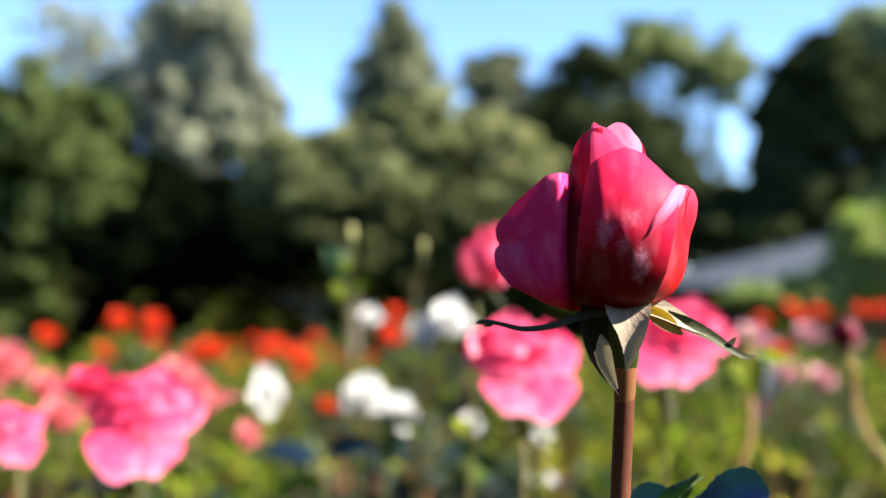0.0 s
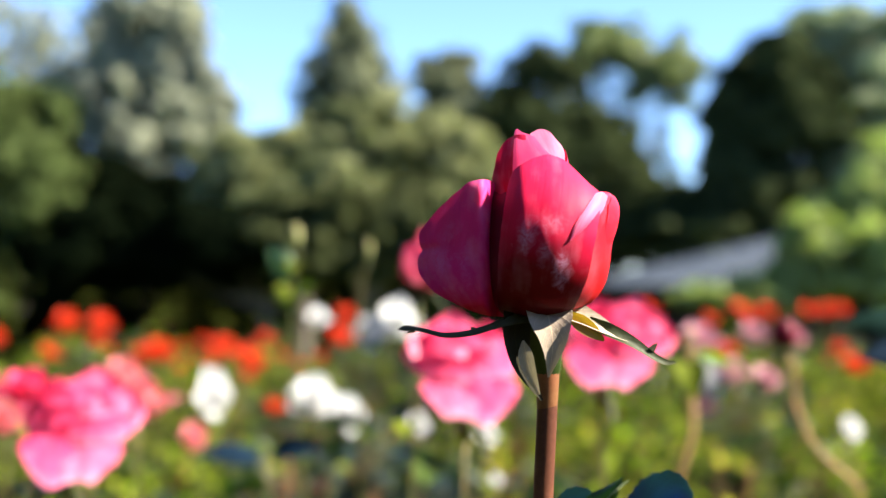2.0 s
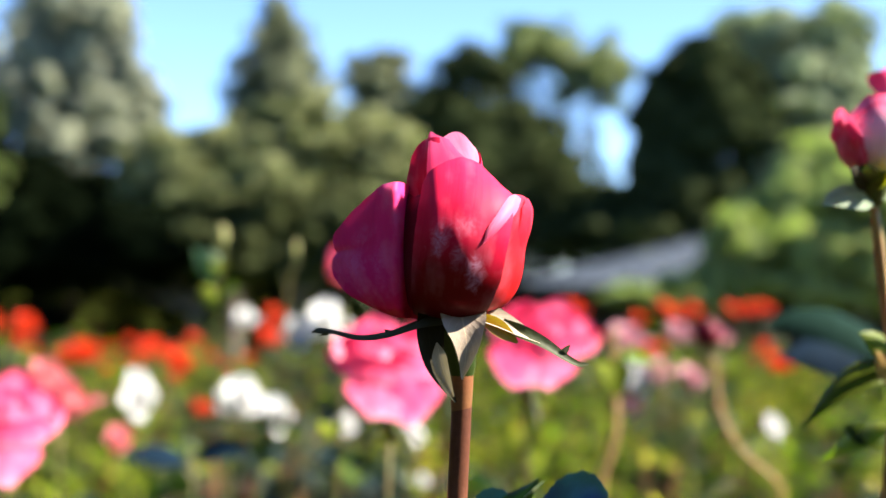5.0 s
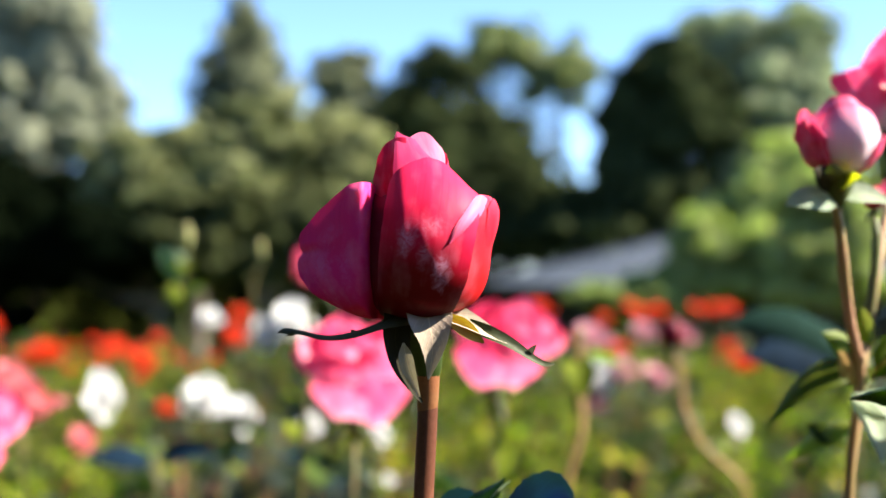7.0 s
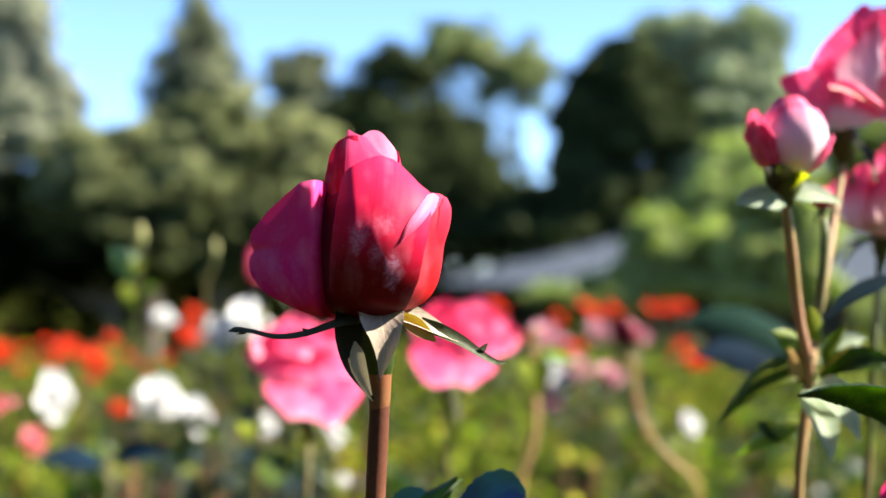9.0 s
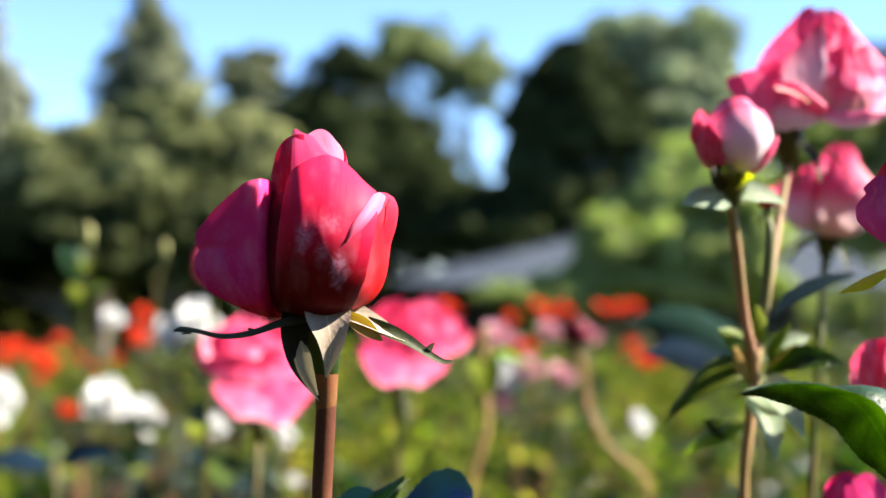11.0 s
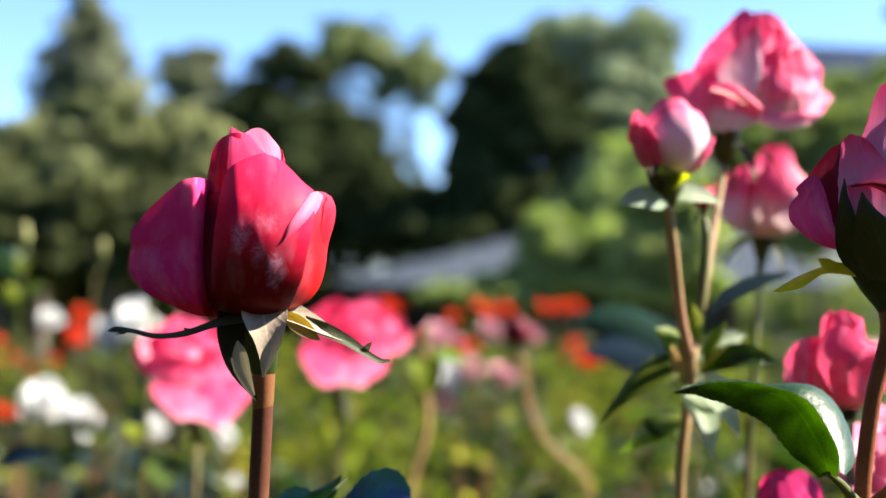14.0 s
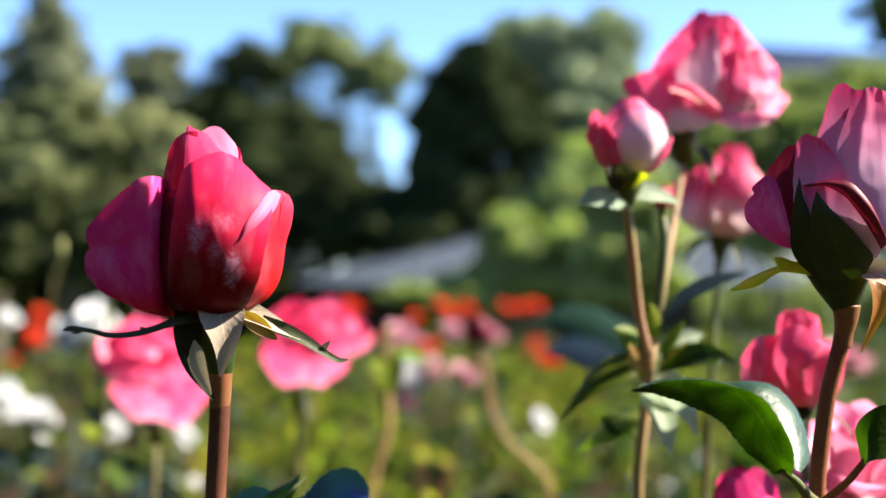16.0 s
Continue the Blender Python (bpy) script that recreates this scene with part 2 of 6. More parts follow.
JADE = leaf_material("pale jade leaf", (0.10, 0.20, 0.10), (0.14, 0.24, 0.13), share=0.35, gloss=0.2)
SAGE = leaf_material("pale leaf", (0.34, 0.42, 0.30), (0.42, 0.48, 0.36), share=0.45, rough=0.6, gloss=0.2, glow=(1.1, 1.15, 0.85))


def stem_material(name, a, b, share=0.0):
    m, t, p, out = material(name)
    n = noise_tex(t, 30.0, 4.0)
    fine = noise_tex(t, 600.0, 3.0)
    c = ramp(t, [(0.35, a), (0.65, b)], n)
    c = mix(t, ramp(t, [(0.4, (0.3,) * 3), (0.6, (0, 0, 0))], fine), c, mix(t, 1.0, c, (0.55, 0.5, 0.45), "MULTIPLY"))
    t.links.new(c, p.inputs["Base Color"])
    p.inputs["Roughness"].default_value = 0.5
    p.inputs["Specular IOR Level"].default_value = 0.2
    bump(t, p, fine, 0.3, 0.0004)
    return m


STEM = stem_material("reddish stem", (0.16, 0.048, 0.022), (0.27, 0.10, 0.045))
OLIVESEPAL = leaf_material("olive sepal", (0.055, 0.05, 0.025), (0.085, 0.072, 0.04), share=0.15, rough=0.7)
TAN = stem_material("tan cane", (0.38, 0.21, 0.13), (0.27, 0.20, 0.08))
# Main rose: sunlit neck over shadowed stem, the shadow edge put into two colours.
NECK = stem_material("orange-green neck", (0.19, 0.07, 0.03), (0.14, 0.085, 0.03))
SHADESTEM = stem_material("reddish stem, shadow in its colour", (0.075, 0.024, 0.014), (0.13, 0.048, 0.026))
CANE = stem_material("green cane", (0.07, 0.10, 0.025), (0.15, 0.12, 0.05))
ORANGE = stem_material("orange-tan stem", (0.44, 0.22, 0.12), (0.34, 0.24, 0.09))
HIP = stem_material("green hip", (0.022, 0.04, 0.006), (0.06, 0.075, 0.016))
DARKHIP = stem_material("dark green hip", (0.012, 0.024, 0.004), (0.028, 0.04, 0.008))
SEPAL = leaf_material("green sepal", (0.018, 0.028, 0.008), (0.035, 0.042, 0.012), share=0.12, rough=0.6)
DARKSEPAL = leaf_material("dark brownish sepal", (0.016, 0.013, 0.006), (0.03, 0.025, 0.01), share=0.1, rough=0.7, gloss=0.15)
FELT = leaf_material("cream felted sepal", (0.42, 0.32, 0.27), (0.56, 0.48, 0.37), share=0.15, rough=0.8, glow=(1.0, 1.0, 0.8), gloss=0.1)
RUST = leaf_material("rusty sepal", (0.40, 0.15, 0.04), (0.45, 0.22, 0.06), share=0.5)


def foliage_material(name, a, b, share=0.1):
    m, t, p, out = material(name)
    geo = t.nodes.new("ShaderNodeNewGeometry")
    c = ramp(t, [(0.0, a), (1.0, b)], geo.outputs["Random Per Island"])
    n = noise_tex(t, 0.6, 3.0)
    c = mix(t, ramp(t, [(0.4, (0.45,) * 3), (0.62, (0, 0, 0))], n), c, mix(t, 1.0, c, (0.7, 0.75, 0.6), "MULTIPLY"))
    t.links.new(c, p.inputs["Base Color"])
    p.inputs["Roughness"].default_value = 0.7
    p.inputs["Specular IOR Level"].default_value = 0.0
    see_through(t, p, out, mix(t, 1.0, c, (1.2, 1.5, 0.6), "MULTIPLY"), share)
    return m


GREYGREEN = foliage_material("grey-green foliage", (0.17, 0.18, 0.13), (0.29, 0.30, 0.22))
OLIVE = foliage_material("olive foliage", (0.09, 0.10, 0.045), (0.26, 0.27, 0.13), 0.2)
UNDERWOOD = foliage_material("dull green foliage", (0.012, 0.017, 0.008), (0.09, 0.10, 0.042))
MIDGREEN = foliage_material("mid-green foliage", (0.014, 0.024, 0.007), (0.10, 0.13, 0.045))
DARKGREEN = foliage_material("dark green foliage", (0.006, 0.012, 0.005), (0.075, 0.092, 0.04))
# Near-black leaves stand in for deep shade under and between the trees.
DEEPSHADE = foliage_material("near-black shade foliage", (0.002, 0.004, 0.002), (0.006, 0.009, 0.004))
LIGHTGREEN = foliage_material("light green foliage", (0.20, 0.235, 0.09), (0.34, 0.37, 0.14), 0.3)
PALEGREEN = foliage_material("pale green foliage", (0.28, 0.32, 0.13), (0.44, 0.47, 0.20), 0.4)
SILVER = foliage_material("silvery green foliage", (0.20, 0.24, 0.15), (0.34, 0.37, 0.24), 0.2)
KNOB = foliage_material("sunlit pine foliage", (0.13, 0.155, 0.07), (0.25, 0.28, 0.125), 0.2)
CONIFER = foliage_material("conifer foliage", (0.05, 0.062, 0.038), (0.24, 0.25, 0.15))


def bark_material():
    m, t, p, out = material("bark")
    n = noise_tex(t, 6.0, 8.0, None, 1.5)
    t.links.new(ramp(t, [(0.3, (0.05, 0.04, 0.03)), (0.7, (0.17, 0.14, 0.11))], n), p.inputs["Base Color"])
    p.inputs["Roughness"].default_value = 0.9
    bump(t, p, n, 0.8, 0.03)
    return m


BARK = bark_material()


def ground_material():
    m, t, p, out = material("lawn and soil")
    fine = noise_tex(t, 40.0, 6.0)
    wide = noise_tex(t, 0.8, 4.0)
    grass = ramp(t, [(0.3, (0.024, 0.036, 0.006)), (0.7, (0.085, 0.095, 0.018))], fine)
    soil = ramp(t, [(0.3, (0.018, 0.013, 0.008)), (0.7, (0.045, 0.032, 0.02))], fine)
    sep = t.nodes.new("ShaderNodeSeparateXYZ")
    t.links.new(t.nodes.new("ShaderNodeTexCoord").outputs["Object"], sep.inputs[0])
    row = math_node(t, "ADD", math_node(t, "MULTIPLY", math_node(t, "FRACT", math_node(t, "MULTIPLY", sep.outputs[1], 0.3)), 0.9), math_node(t, "MULTIPLY", wide, 0.35))
    far = ramp(t, [(0.1, (1, 1, 1)), (0.105, (0, 0, 0))], math_node(t, "MULTIPLY", sep.outputs[1], 0.01))
    bed = math_node(t, "MULTIPLY", ramp(t, [(0.74, (1, 1, 1)), (0.78, (0, 0, 0))], row), far)
    t.links.new(mix(t, bed, grass, soil), p.inputs["Base Color"])
    p.inputs["Roughness"].default_value = 0.95
    p.inputs["Specular IOR Level"].default_value = 0.0
    bump(t, p, fine, 0.8, 0.03)
    return m


def plain_material(name, a, b, scale, rough=0.8, depth=0.01):
    m, t, p, out = material(name)
    n = noise_tex(t, scale, 6.0)
    t.links.new(ramp(t, [(0.3, a), (0.7, b)], n), p.inputs["Base Color"])
    p.inputs["Roughness"].default_value = rough
    p.inputs["Specular IOR Level"].default_value = 0.1
    bump(t, p, n, 0.5, depth)
    return m


SHINGLE = plain_material("weathered grey shingle", (0.036, 0.046, 0.064), (0.078, 0.092, 0.115), 9.0)
TIMBER = plain_material("weathered timber", (0.028, 0.027, 0.025), (0.06, 0.057, 0.05), 12.0)
SLATE = plain_material("blue slate", (0.006, 0.012, 0.034), (0.010, 0.020, 0.05), 4.0)
RENDERED = plain_material("pale rendered wall", (0.4, 0.38, 0.35), (0.5, 0.48, 0.44), 5.0)


# ---------------------------------------------------------------- building helpers
def smooth_all(me):
    me.polygons.foreach_set("use_smooth", [True] * len(me.polygons))


def mesh_of(name, bm, mat, smooth=True):
    me = bpy.data.meshes.new(name)
    bm.normal_update()
    bm.to_mesh(me)
    bm.free()
    me.materials.append(mat)
    if smooth:
        smooth_all(me)
    return me


def part(name, bm, mat, parent, label="", smooth=True):
    """One mesh under a thing or a part, in the parent's own coordinates."""
    me = bm if isinstance(bm, bpy.types.Mesh) else mesh_of(name, bm, mat, smooth)
    ob = new(name, me)
    ob.parent = parent
    if label:
        tagged(ob, label)
    return ob


def thing(name, place, label, category, group="", kind=""):
    ob = new(name)
    ob.location = place
    ob.empty_display_size = 0.05
    return tagged(ob, label, category, group, kind)


def spline(points, steps):
    """A smooth line through the points, eased by the length of each stretch; any further values ride along."""
    p = [np.array(q, float) for q in points]
    p = [2 * p[0] - p[1]] + p + [2 * p[-1] - p[-2]]
    size = [max(np.linalg.norm((b - a)[:3]), 1e-9) for a, b in zip(p, p[1:])]
    out = []
    for i in range(1, len(p) - 2):
        a, b, c, d = p[i - 1:i + 3]
        m0 = (c - a) * size[i] / (size[i - 1] + size[i])
        m1 = (d - b) * size[i] / (size[i] + size[i + 1])
        for k in range(steps):
            s = k / steps
            out.append(b * (2 * s ** 3 - 3 * s * s + 1) + m0 * (s ** 3 - 2 * s * s + s) + c * (3 * s * s - 2 * s ** 3) + m1 * (s ** 3 - s * s))
    out.append(p[-2])
    return out


def tube(bm, points, radii, sides=8, steps=5):
    """A round, tapering stem through the points."""
    line = spline([(*p, r) for p, r in zip(points, radii)], steps)
    rings = []
    for i, q in enumerate(line):
        a, b = line[max(i - 1, 0)], line[min(i + 1, len(line) - 1)]
        way = Vector((b - a)[:3]).normalized()
        side = way.cross(Vector((0.3, 1, 0.1))).normalized()
        up = side.cross(way)
        c, r = Vector(q[:3]), max(q[3], 1e-5)
        rings.append([bm.verts.new(c + (side * math.cos(w) + up * math.sin(w)) * r) for w in (2 * math.pi * k / sides for k in range(sides))])
    for a, b in zip(rings, rings[1:]):
        for k in range(sides):
            bm.faces.new((a[k], a[(k + 1) % sides], b[(k + 1) % sides], b[k]))
    bm.faces.new(rings[-1])
    bm.faces.new(list(reversed(rings[0])))


def sheet(fn, nu, nv):
    """A thin surface fn(u, v), u from -1 to 1 and v from 0 to 1, with its UVs."""
    bm = bmesh.new()
    lay = bm.loops.layers.uv.new("petal")
    rows = [[bm.verts.new(fn(-1 + 2 * i / nu, j / nv)) for i in range(nu + 1)] for j in range(nv + 1)]
    for j in range(nv):
        for i in range(nu):
            f = bm.faces.new((rows[j][i], rows[j][i + 1], rows[j + 1][i + 1], rows[j + 1][i]))
            for l, (di, dj) in zip(f.loops, ((0, 0), (1, 0), (1, 1), (0, 1))):
                l[lay].uv = (-1 + 2 * (i + di) / nu, (j + dj) / nv)
    return bm


def profile(points, x):
    """A smooth value at x from (position, value) pairs."""
    xs, ys = [p[0] for p in points], [p[1] for p in points]
    if x <= xs[0]:
        return ys[0]
    if x >= xs[-1]:
        return ys[-1] + (x - xs[-1]) * (ys[-1] - ys[-2]) / (xs[-1] - xs[-2])
    i = max(k for k in range(len(xs)) if xs[k] <= x)
    i = min(i, len(xs) - 2)

    def slope(k):
        a, b = max(k - 1, 0), min(k + 1, len(xs) - 1)
        return (ys[b] - ys[a]) / (xs[b] - xs[a])

    h = xs[i + 1] - xs[i]
    s = (x - xs[i]) / h
    return (ys[i] * (2 * s ** 3 - 3 * s * s + 1) + slope(i) * h * (s ** 3 - 2 * s * s + s)
            + ys[i + 1] * (3 * s * s - 2 * s ** 3) + slope(i + 1) * h * (s ** 3 - s * s))


def bud_petal(turn, half, shape, top, curl=0.0, lean=0.0, wave=0.0, seed=0, notch=0.0, foot=0.55, roll=0.0, flat=1.0, back=0.0, dish=0.0, crease=None, nick=None, crinkle=0.0, swing=0.0):
    """A petal wrapped round a bud's axis. turn: its middle, degrees from +x; half: half its width in degrees; shape: (height, radius)
    pairs in mm; top: (u, height) pairs for its upper edge in mm; curl: how far the rim bends out; roll: how far its right margin rolls back."""
    off = Vector((seed * 3.7, seed * 1.3, 0))

    def fn(u, v):
        z = profile(top, u) * v
        z -= notch * math.exp(-(u / 0.12) ** 2) * v ** 4
        phi = radians(turn + half * u * (foot + (1 - foot) * min(1, v * 2.2) ** 0.8))
        r = profile(shape, z) + curl * max(0, v - 0.72) ** 2 * 12
        r += roll * max(0, u - 0.72) ** 2 * 12 * min(1, v * 2)
        r += lean * abs(u) ** 3
        if crease:
            u0, slope, wide, deep = crease
            r += deep * math.exp(-((u - u0 - slope * (v - 0.5)) / wide) ** 2) * math.sin(math.pi * min(1, v)) ** 0.7
        if nick and u < 0.2:
            r *= 1 - nick[1] * min(1.0, (0.2 - u) / 0.5) * math.exp(-((z - nick[0]) / nick[2]) ** 2)
        r += wave * noise.noise(Vector((u * 1.8, v * 2.0, 0)) + off) + 0.18 * wave * noise.noise(Vector((u * 7, v * 5, 3)) + off) + crinkle * abs(noise.noise(Vector((u * 6, v * 9, 5)) + off))
        z += 0.5 * wave * v ** 2 * noise.noise(Vector((u * 3.5, 7, v)) + off)
        x, y = r * math.cos(phi), flat * r * math.sin(phi)
        y -= swing * x
        y += back * math.sin(min(1.0, max(0.0, z) / 20) * math.pi / 2) - dish * (x / 38) ** 2
        return Vector((x, y, z)) * 0.001

    return sheet(fn, 22, 22)


def open_petal(turn, length, width, rise, out, cup, curl, start, low, seed):
    """A petal of an open bloom in mm. rise, out: its lean from the upright at its foot and near its rim, in degrees; cup: the radius
    of its hollow; curl: how far its rim turns down, in degrees."""
    off = Vector((seed * 2.1, seed * 0.7, seed * 1.9))
    n = 24
    line = []
    x, z = start, low
    for k in range(n + 1):
        line.append((x, z))
        s = (k + 0.5) / n
        a = radians(rise + (out - rise) * min(1.0, s / 0.6) ** 0.8 + curl * max(0, s - 0.68) ** 2 * 9)
        x, z = x + math.sin(a) * length / n, z + math.cos(a) * length / n

    def fn(u, v):
        half = width * 0.5 * (0.32 + 0.68 * math.sin(min(1.0, v * 1.18) * math.pi * 0.5)) * math.sqrt(max(0.0, 1 - 0.55 * max(0, v - 0.62) ** 2 / 0.144))
        s = v * (1 - 0.10 * u * u) * n
        i = min(int(s), n - 1)
        a, b = line[i], line[i + 1]
        r, h = a[0] + (b[0] - a[0]) * (s - i), a[1] + (b[1] - a[1]) * (s - i)
        psi = half * u / cup
        r -= cup * (1 - math.cos(psi))
        side = cup * math.sin(psi)
        w = noise.noise(Vector((u * 1.6, v * 1.8, 0)) + off) * length * 0.15 * v + noise.noise(Vector((u * 4, v * 3, 2)) + off) * length * 0.06 * v * v
        r, h = r + w, h + 0.6 * w
        c, d = math.cos(radians(turn)), math.sin(radians(turn))
        return Vector((r * c - side * d, r * d + side * c, h)) * 0.001

    return sheet(fn, 10, 12)


def bloom_petals(seed, width=100.0, rings=((3, 42, 28, 15, -6, 9, 0), (4, 50, 38, 30, -4, 14, 10), (5, 56, 48, 50, 0, 21, 35), (5, 60, 56, 70, 2, 28, 60), (6, 62, 60, 86, 16, 34, 75))):
    """The petals of an open bloom, the innermost first; sizes for a bloom about 100 mm wide."""
    rnd = random.Random(seed)
    k = width / 100.0
    made = []
    for ring, (count, length, wide, rise, out, cup, curl) in enumerate(rings):
        for j in range(count):
            made.append(open_petal(ring * 47 + 360 * j / count + rnd.uniform(-18, 18), length * k * rnd.uniform(0.85, 1.1), wide * k * rnd.uniform(0.9, 1.1), rise + rnd.uniform(-4, 4),
                                   out + rnd.uniform(-9, 9), cup * k, curl + rnd.uniform(-12, 18), (2 + 1.6 * ring) * k, (14 - 3.0 * ring) * k, seed * 31 + len(made)))
    return made


def joined(bms):
    """Several bmeshes as one."""
    out = bmesh.new()
    out.loops.layers.uv.new("petal")
    for b in bms:
        me = bpy.data.meshes.new("petal")
        b.to_mesh(me)
        b.free()
        out.from_mesh(me)
        bpy.data.meshes.remove(me)
    return out


def leaf_bm(length, wide, fold=0.35, droop=0.25, teeth=0.05, twist=0.0, nu=8, nv=16):
    """A rose leaflet along +x from its stalk: folded on its midrib, drooping, with a toothed edge."""
    def fn(u, v):
        half = 0.5 * wide * (math.sin(math.pi * min(1, v) ** 0.82) ** 0.85 if 0 < v < 1 else 0.0)
        half *= 1 + teeth * (1 if round(v * nv) % 2 else -1) * (abs(u) > 0.9)
        x = length * v
        y = half * u
        z = abs(y) * fold - droop * length * v * v + 0.02 * length * math.sin(v * 9 + u * 2)
        a = twist * v
        return Vector((x, y * math.cos(a) - z * math.sin(a), z * math.cos(a) + y * math.sin(a)))

    return sheet(fn, nu, nv)


def ribbon(points, widths, side, hollow=0.25, steps=6, nu=4, teeth=0.0):
    """A narrow blade through the points, hollow along its middle; side: the way in which it is wide."""
    line = spline([(*p, w) for p, w in zip(points, widths)], steps)
    side = Vector(side).normalized()
    n = len(line) - 1

    def fn(u, v):
        i = round(v * n)
        a, b = line[max(i - 1, 0)], line[min(i + 1, n)]
        way = Vector((b - a)[:3]).normalized()
        s = (side - way * side.dot(way)).normalized()
        up = way.cross(s)
        w = max(line[i][3], 0.0001) * 0.5
        if teeth:
            w *= 1 + teeth * (1 if i % 2 else -1) * (abs(u) > 0.95) + 0.5 * teeth * math.sin(i * 0.9 + 2 * u)
        ripple = 0.6 * teeth * w * math.sin(i * 0.7 + 3 * u) * abs(u)
        return Vector(line[i][:3]) + s * (w * u) + up * (hollow * w * u * u + ripple)

    return sheet(fn, nu, n)


def hip_bm(points, radii):
    bm = bmesh.new()
    tube(bm, points, radii, 14, 5)
    return bm


def aim(place, way, spin=0.0, size=1.0):
    """A pose whose +x looks along way, its +z as upright as can be."""
    x = Vector(way).normalized()
    y = Vector((0, 0, 1)).cross(x)
    y = y.normalized() if y.length > 1e-4 else Vector((0, 1, 0))
    z = x.cross(y)
    m = Matrix((x, y, z)).transposed().to_4x4()
    return Matrix.Translation(place) @ m @ pose(0, 0, 0, spin) @ Matrix.Scale(size, 4)


def land(x, y):
    """Height of the ground, which falls gently beyond the rose beds."""
    d = min(max(y - 3.0, 0.0), 40.0)
    return -0.042 * d


# ---------------------------------------------------------------- ground
def build_ground():
    xs = [-400, -150, -70, -40, -25] + [-15 + 2 * k for k in range(21)] + [35, 50, 80, 160, 400]
    ys = [-60, -20, -8, -3] + [0.75 * k for k in range(18)] + [15, 18, 22, 27, 33, 38, 43, 50, 70, 120, 250, 700]
    bm = bmesh.new()
    grid = [[bm.verts.new((x, y, land(x, y) + 0.03 * noise.noise(Vector((x * 0.6, y * 0.6, 0))))) for x in xs] for y in ys]
    for a, b in zip(grid, grid[1:]):
        for k in range(len(xs) - 1):
            bm.faces.new((a[k], a[k + 1], b[k + 1], b[k]))
    ob = new("ground", mesh_of("ground", bm, ground_material()))
    tagged(ob, "mown lawn with dark soil beds under the roses", "ground", kind="structure")


build_ground()


# ---------------------------------------------------------------- trees
def crown_mesh(name, blobs, count, size, mat, rnd):
    """Leaf sprays in tufts: each mass (centre and three radii) carries tufts on its outside and a thinner filling within."""
    count, size = int(count * 3.0), size * 0.72
    blobs = np.array(blobs)
    weight = (blobs[:, 3] * blobs[:, 4] * blobs[:, 5]) ** 0.7
    tufts = []
    for b, w in zip(blobs, weight / weight.sum()):
        for k in range(44):
            way = rnd.normal(size=3)
            way /= np.linalg.norm(way)
            r = rnd.uniform(0.55, 1.06)
            q = rnd.uniform(0.12, 0.42)
            tufts.append((*(b[:3] + way * r * b[3:6]), *(b[3:6] * q * np.array((1.1, 1.1, 0.75))), *way, w))
    tufts = np.array(tufts)
    outer = int(count * 0.8)
    pick = rnd.choice(len(tufts), outer, p=tufts[:, 9] / tufts[:, 9].sum())
    t = tufts[pick]
    way = rnd.normal(size=(outer, 3))
    way /= np.linalg.norm(way, axis=1)[:, None]
    c = t[:, :3] + way * (rnd.random(outer) ** 0.5)[:, None] * t[:, 3:6]
    face = way + 0.45 * t[:, 6:9] + 0.45 * rnd.normal(size=(outer, 3)) + np.array((0, 0, 0.25))
    inner = count - outer
    pick = rnd.choice(len(blobs), inner, p=weight / weight.sum())
    b = blobs[pick]
    w2 = rnd.normal(size=(inner, 3))
    w2 /= np.linalg.norm(w2, axis=1)[:, None]
    c = np.concatenate([c, b[:, :3] + w2 * (0.72 * rnd.random(inner) ** 0.33)[:, None] * b[:, 3:6]])
    face = np.concatenate([face, rnd.normal(size=(inner, 3))])
    face /= np.linalg.norm(face, axis=1)[:, None]
    s = size * rnd.uniform(0.55, 1.3, count)
    t1 = np.cross(face, rnd.normal(size=(count, 3)))
    t1 /= np.linalg.norm(t1, axis=1)[:, None]
    t2 = np.cross(face, t1)
    a, d = t1 * s[:, None], t2 * (0.5 * s)[:, None]
    v = np.stack([c - a, c + d, c + a, c - d], 1).reshape(-1, 3)
    me = bpy.data.meshes.new(name)
    me.from_pydata(v.tolist(), [], (np.arange(count * 4).reshape(-1, 4)).tolist())
    me.materials.append(mat)
    return me


def tree(name, foot, blobs, count, size, mat, label, seed, girth=0.22, category="tree"):
    """A tree: tapered trunk, limbs to each mass of its crown, and the crown of leaf sprays. blobs in world metres."""
    rnd = np.random.default_rng(seed)
    foot = Vector((foot[0], foot[1], land(foot[0], foot[1]) - 0.05))
    t = thing(name, foot, label, category)
    mid = np.mean([b[:3] for b in blobs], axis=0)
    fork = Vector((0.6 * (mid[0] - foot.x), 0.6 * (mid[1] - foot.y), 0.55 * (mid[2] - foot.z)))
    bm = bmesh.new()
    tube(bm, [(0, 0, 0), fork * 0.5 + Vector((0.1, 0, 0)), fork], [girth, girth * 0.75, girth * 0.5], 9)
    part("trunk", bm, BARK, t)
    for b in blobs:
        end = Vector(b[:3]) - foot
        bm = bmesh.new()
        tube(bm, [fork * 0.92, fork.lerp(end, 0.5) + Vector((0, 0, 0.15)), end], [girth * 0.42, girth * 0.25, girth * 0.06], 6, 4)
        part("limb", bm, BARK, t)
    local = [(b[0] - foot.x, b[1] - foot.y, b[2] - foot.z, b[3], b[4], b[5]) for b in blobs]
    part("crown", crown_mesh("crown", local, count, size, mat, rnd), mat, t)
    return t


def B(p, rx, rz, deep=None):
    """A mass of leaves round p: half its width, half its height, and half its depth."""
    return (*p, rx, deep or rx, rz)


